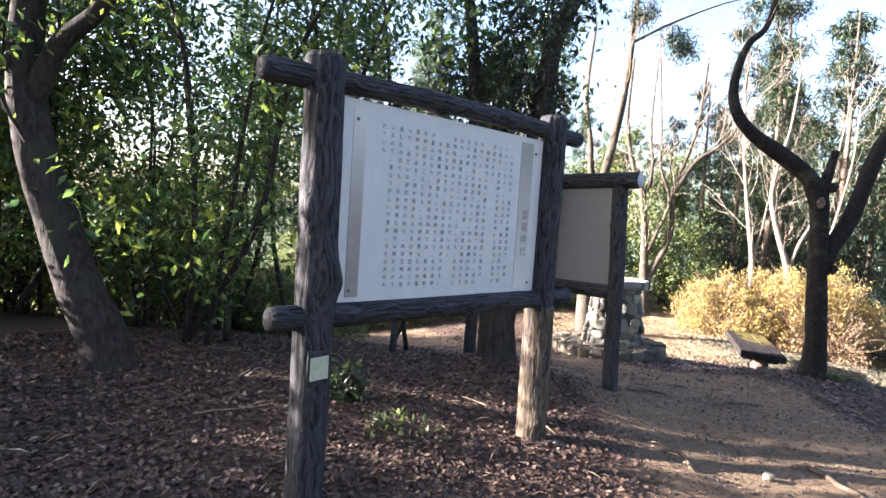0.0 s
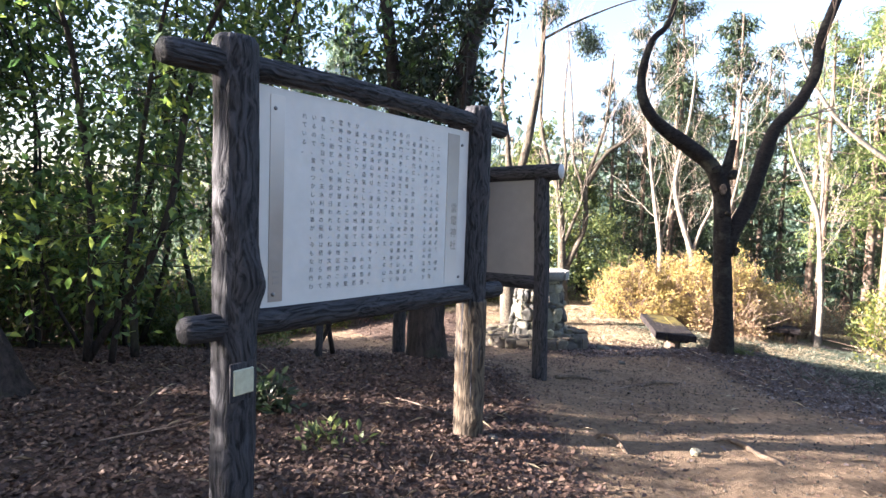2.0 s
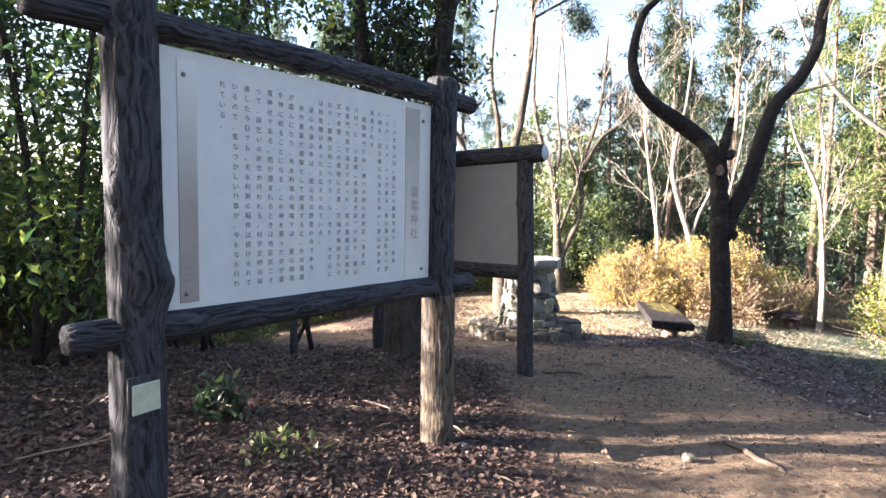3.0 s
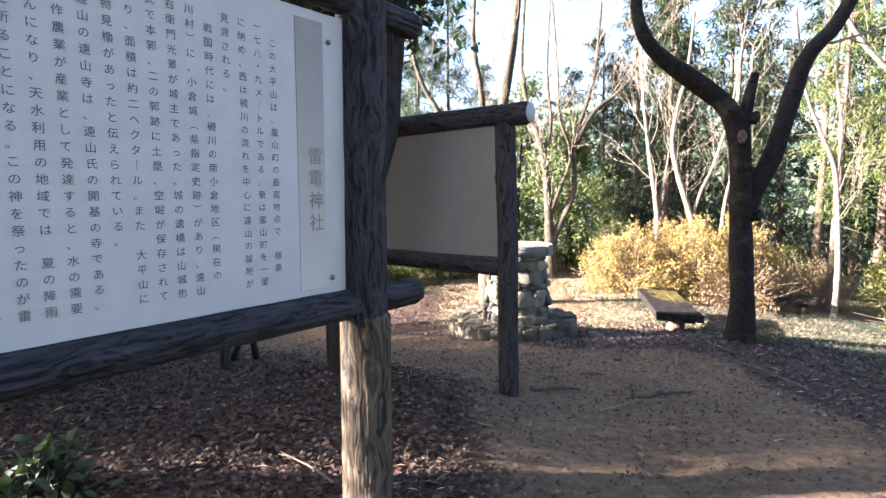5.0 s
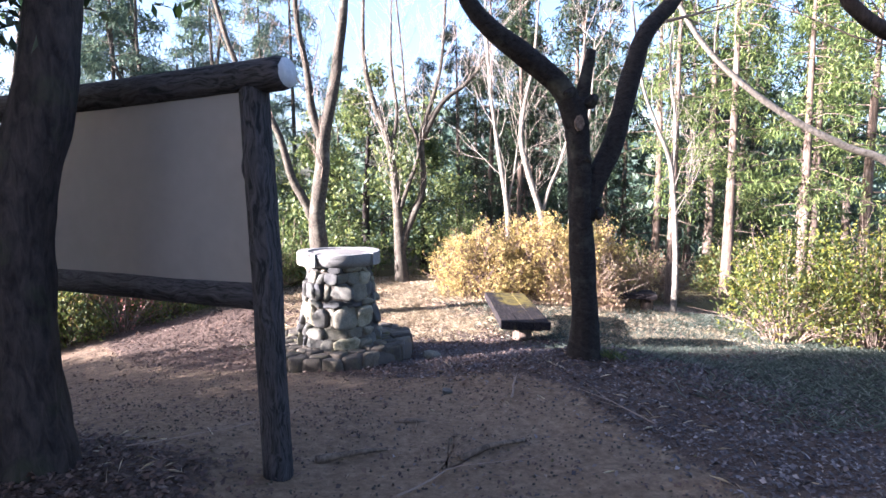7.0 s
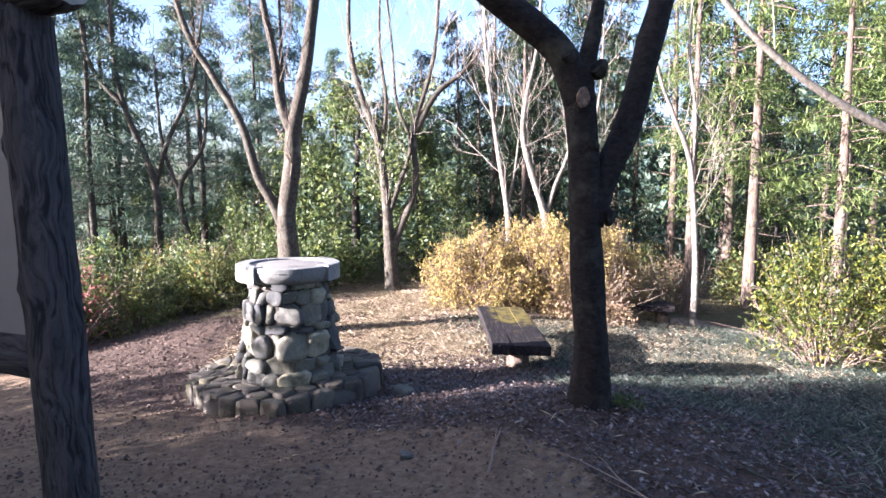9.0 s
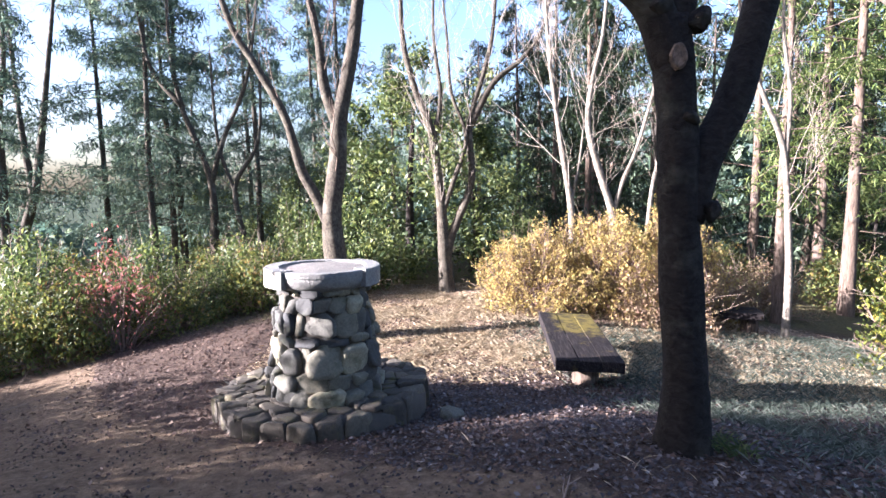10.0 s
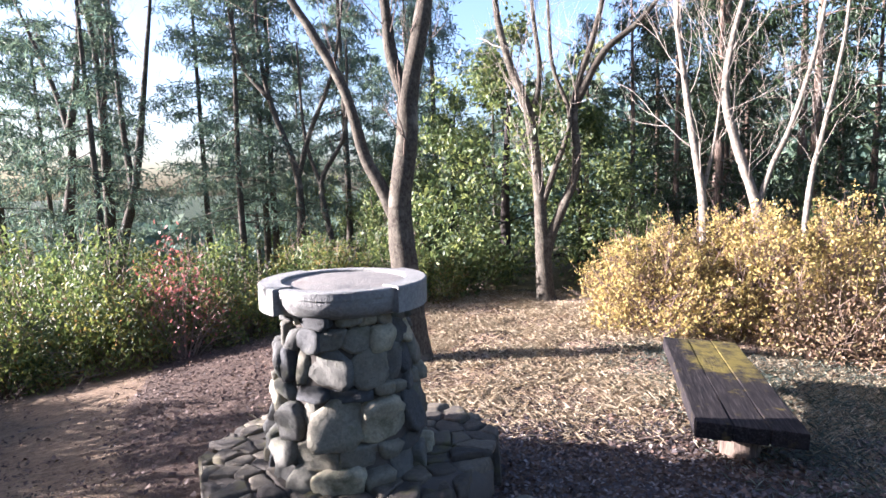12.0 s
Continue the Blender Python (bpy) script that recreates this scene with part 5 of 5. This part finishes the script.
flat_leaves("leaf_crumbs", "crumbled leaves and bark bits on the path", 5000, (-2.5, 5.5, 2.5, 12), lambda x, y: covers(x, y)[0] * (0.25 + 0.75 * (np.sin(x * 3.1 + y) * np.sin(y * 2.3 - x) > 0)), 0.028, M_LITTER, 204)


def blades(name, label, n, box, weight, length, width, mat, seed, flat=0.6):
    c, r = scatter(n, *box, weight, seed)
    a = r.uniform(0, 2 * np.pi, n)
    up = np.abs(r.normal(0, 1 - flat, n)) + 0.08
    d = np.stack([np.cos(a), np.sin(a), up], -1)
    d /= np.linalg.norm(d, axis=1)[:, None]
    s = np.stack([-np.sin(a), np.cos(a), 0 * a], -1)
    L = (length * r.uniform(0.4, 1.3, n))[:, None]
    w = width
    v = np.empty((n, 4, 3))
    rise = np.array([[0, 0, 1.0]]) * L * 0.1
    v[:, 0] = c
    v[:, 1] = c + d * L * 0.5 + s * w + rise
    v[:, 2] = c + d * L
    v[:, 3] = c + d * L * 0.5 - s * w + rise
    tagged(new(name, quads(name, v.reshape(-1, 3), mat)), label, "grass", kind="stuff")


blades("dry_grass", "flattened pale straw grass in the sun", 150000, (-0.5, 9, 11.5, 21), lambda x, y: covers(x, y)[2] * (0.25 + 0.75 * (np.sin(x * 2.7 + np.sin(y * 1.9)) * np.sin(y * 3.3 - x) > -0.1)), 0.115, 0.0017, M_STRAW, 211, 0.68)
blades("pale_grass", "thin greyish green winter grass under the forked tree", 60000, (3.0, 10.5, 7.0, 16), lambda x, y: sm(4.0, 5.2, x + 0.15 * (y - 9)) * 0.9, 0.12, 0.0028, M_GRASS, 212, 0.5)
blades("grass_tuft", "small green grass tuft at the forked tree's foot", 160, (3.95, 4.2, 8.95, 9.25), lambda x, y: np.ones_like(x), 0.1, 0.003, M_LEAF_BROAD, 214, 0.15)
blades("dry_grass", "loose straw in the dead leaves", 800, (-4, 4, 2, 10), lambda x, y: 1 - covers(x, y)[0] * 0.95, 0.13, 0.002, M_STRAW, 213, 0.8)


def pebbles():
    r = np.random.default_rng(31)
    v, f = [], []
    proto = bmesh.new()
    bmesh.ops.create_icosphere(proto, subdivisions=1, radius=1)
    pv, pf = [p.co.copy() for p in proto.verts], [[q.index for q in t.verts] for t in proto.faces]
    proto.free()
    c, _ = scatter(2600, -2, 5, 2.5, 11, lambda x, y: covers(x, y)[0], 32)
    for x, y, z in c:
        s = float(r.uniform(0.004, 0.016))
        k, rot = len(v), Euler(r.uniform(0, 6, 3)).to_matrix()
        sc = Vector((1, float(r.uniform(0.6, 1)), float(r.uniform(0.4, 0.7))))
        p = Vector((x, y, 0))
        h = z + 0.045 * noise.noise(p * 0.9) + 0.022 * noise.noise(p * 3.1) + 0.01 * noise.noise(p * 8.3)
        v += [Vector((x, y, h + s * 0.2)) + rot @ Vector((q.x * sc.x, q.y * sc.y, q.z * sc.z)) * s for q in pv]
        f += [[a + k for a in t] for t in pf]
    tagged(new("pebbles", mesh_of("pebbles", v, f, M_PAVE)), "small stones and crumbs on the earth path", "gravel", kind="stuff")


pebbles()


def rock(x, y, s, seed, label="small grey field stone on the path"):
    o = new("rock", stone_mesh("rock", s, s * 0.8, s * 0.55, seed, M_STONE))
    o.location = (x, y, gz(x, y) + s * 0.25)
    o.rotation_euler = (0, 0, seed)
    tagged(o, label, "rock", "loose stones")


rock(2.2, 8.86, 0.05, 3.1)
rock(1.74, 4.62, 0.045, 4.2)
rock(2.35, 10.85, 0.11, 5.3, "grey field stone beside the platform")
rock(0.15, 4.45, 0.05, 6.4)


def root(pts, r0, r1, seed):
    base = Vector((pts[0][0], pts[0][1], gz(*pts[0][:2])))
    tb = Tubes()
    ln = spline([Vector((x, y, gz(x, y) + h)) - base for x, y, h in pts], 5)
    tb.add(ln, taper(len(ln), r0, r1), 9, 0.25, True, seed)
    o = new("tree_root", tb.mesh("tree_root", M_ROOT))
    o.location = base
    tagged(o, "bare worn tree root lying in the path", "root", "roots")


root([(0.99, 4.8, -0.02), (1.05, 4.77, 0.045), (1.13, 4.7, 0.055), (1.17, 4.58, 0.02), (1.2, 4.44, -0.03)], 0.02, 0.014, 1)
root([(2.16, 5.0, -0.01), (2.19, 4.85, 0.022), (2.23, 4.66, 0.006), (2.3, 4.5, 0.01), (2.3, 4.3, -0.03)], 0.03, 0.014, 2)
root([(2.2, 4.86, 0.0), (2.1, 4.93, 0.03), (1.95, 4.95, -0.02)], 0.016, 0.008, 6)
root([(1.62, 8.05, 0.0), (1.75, 8.0, 0.03), (1.9, 8.02, -0.01)], 0.03, 0.015, 3)
root([(2.0, 7.2, -0.01), (2.25, 7.3, 0.03), (2.55, 7.42, 0.0)], 0.025, 0.012, 4)
root([(1.0, 7.3, 0.0), (1.25, 7.35, 0.03), (1.5, 7.5, -0.01)], 0.03, 0.012, 5)


def far_wood():
    """Wooded hills beyond the slope: loose clumps of foliage, tall ahead, low where the view opens."""
    r = np.random.default_rng(77)
    n = 40000
    a, d = r.uniform(math.radians(5), math.radians(175), n), 44 + 110 * r.random(n) ** 1.7
    x, y = 1 + d * np.cos(a), 6 + d * np.sin(a)
    top = 11 + 3 * np.sin(x * 0.31) * np.cos(y * 0.23) + 1.2 * np.sin(x * 1.1 + y) + r.normal(0, 0.8, n)
    top = top * (0.45 + 0.55 * sm(-8, 6, x))
    c = np.stack([x, y, ground_z(x, y) + top * r.random(n) ** 0.7], -1)
    me = leaf_mesh("far_wood", c, 1.1, M_NEEDLE, aspect=0.7, spread=0.5, r=r)
    tagged(new("far_wood", me), "distant wooded hillside", "woods", kind="stuff")


far_wood()


def fallen_branch(x, y, rz, seed):
    """A dry forked branch on the ground."""
    global rng
    rng = np.random.default_rng(seed)
    tb, tips = Tubes(), []
    grow(tb, (0, 0, 0.04), (1, 0, 0.02), 0.8, 0.012, 2, tips, 0.3, -0.05, 3, 5, 0.35)
    for k, v in enumerate(tb.v):
        tb.v[k] = Vector((v.x, v.y, 0.03 + 0.35 * max(-0.03, v.z)))
    o = new("fallen_branch", tb.mesh("fallen_branch", M_TWIG))
    o.matrix_world = pose(x, y, gz(x, y), 0, 0, rz)
    tagged(o, "dry pale fallen branch lying on dead leaves", "branch", "fallen branches")


for x, y, rz, s in ((-3.6, 13.2, 40, 1), (-4.4, 13.8, 10, 2), (-3.9, 14.3, 75, 3), (-0.3, 4.9, 120, 6), (3.3, 12.4, 15, 7), (-2.4, 3.6, 70, 8), (1.5, 6.6, 35, 9), (0.6, 5.9, 150, 10), (3.6, 7.4, 100, 11), (2.7, 8.3, 60, 12), (-0.2, 7.3, 20, 13), (-1.6, 12.0, 30, 14)):
    fallen_branch(x, y, rz, s)
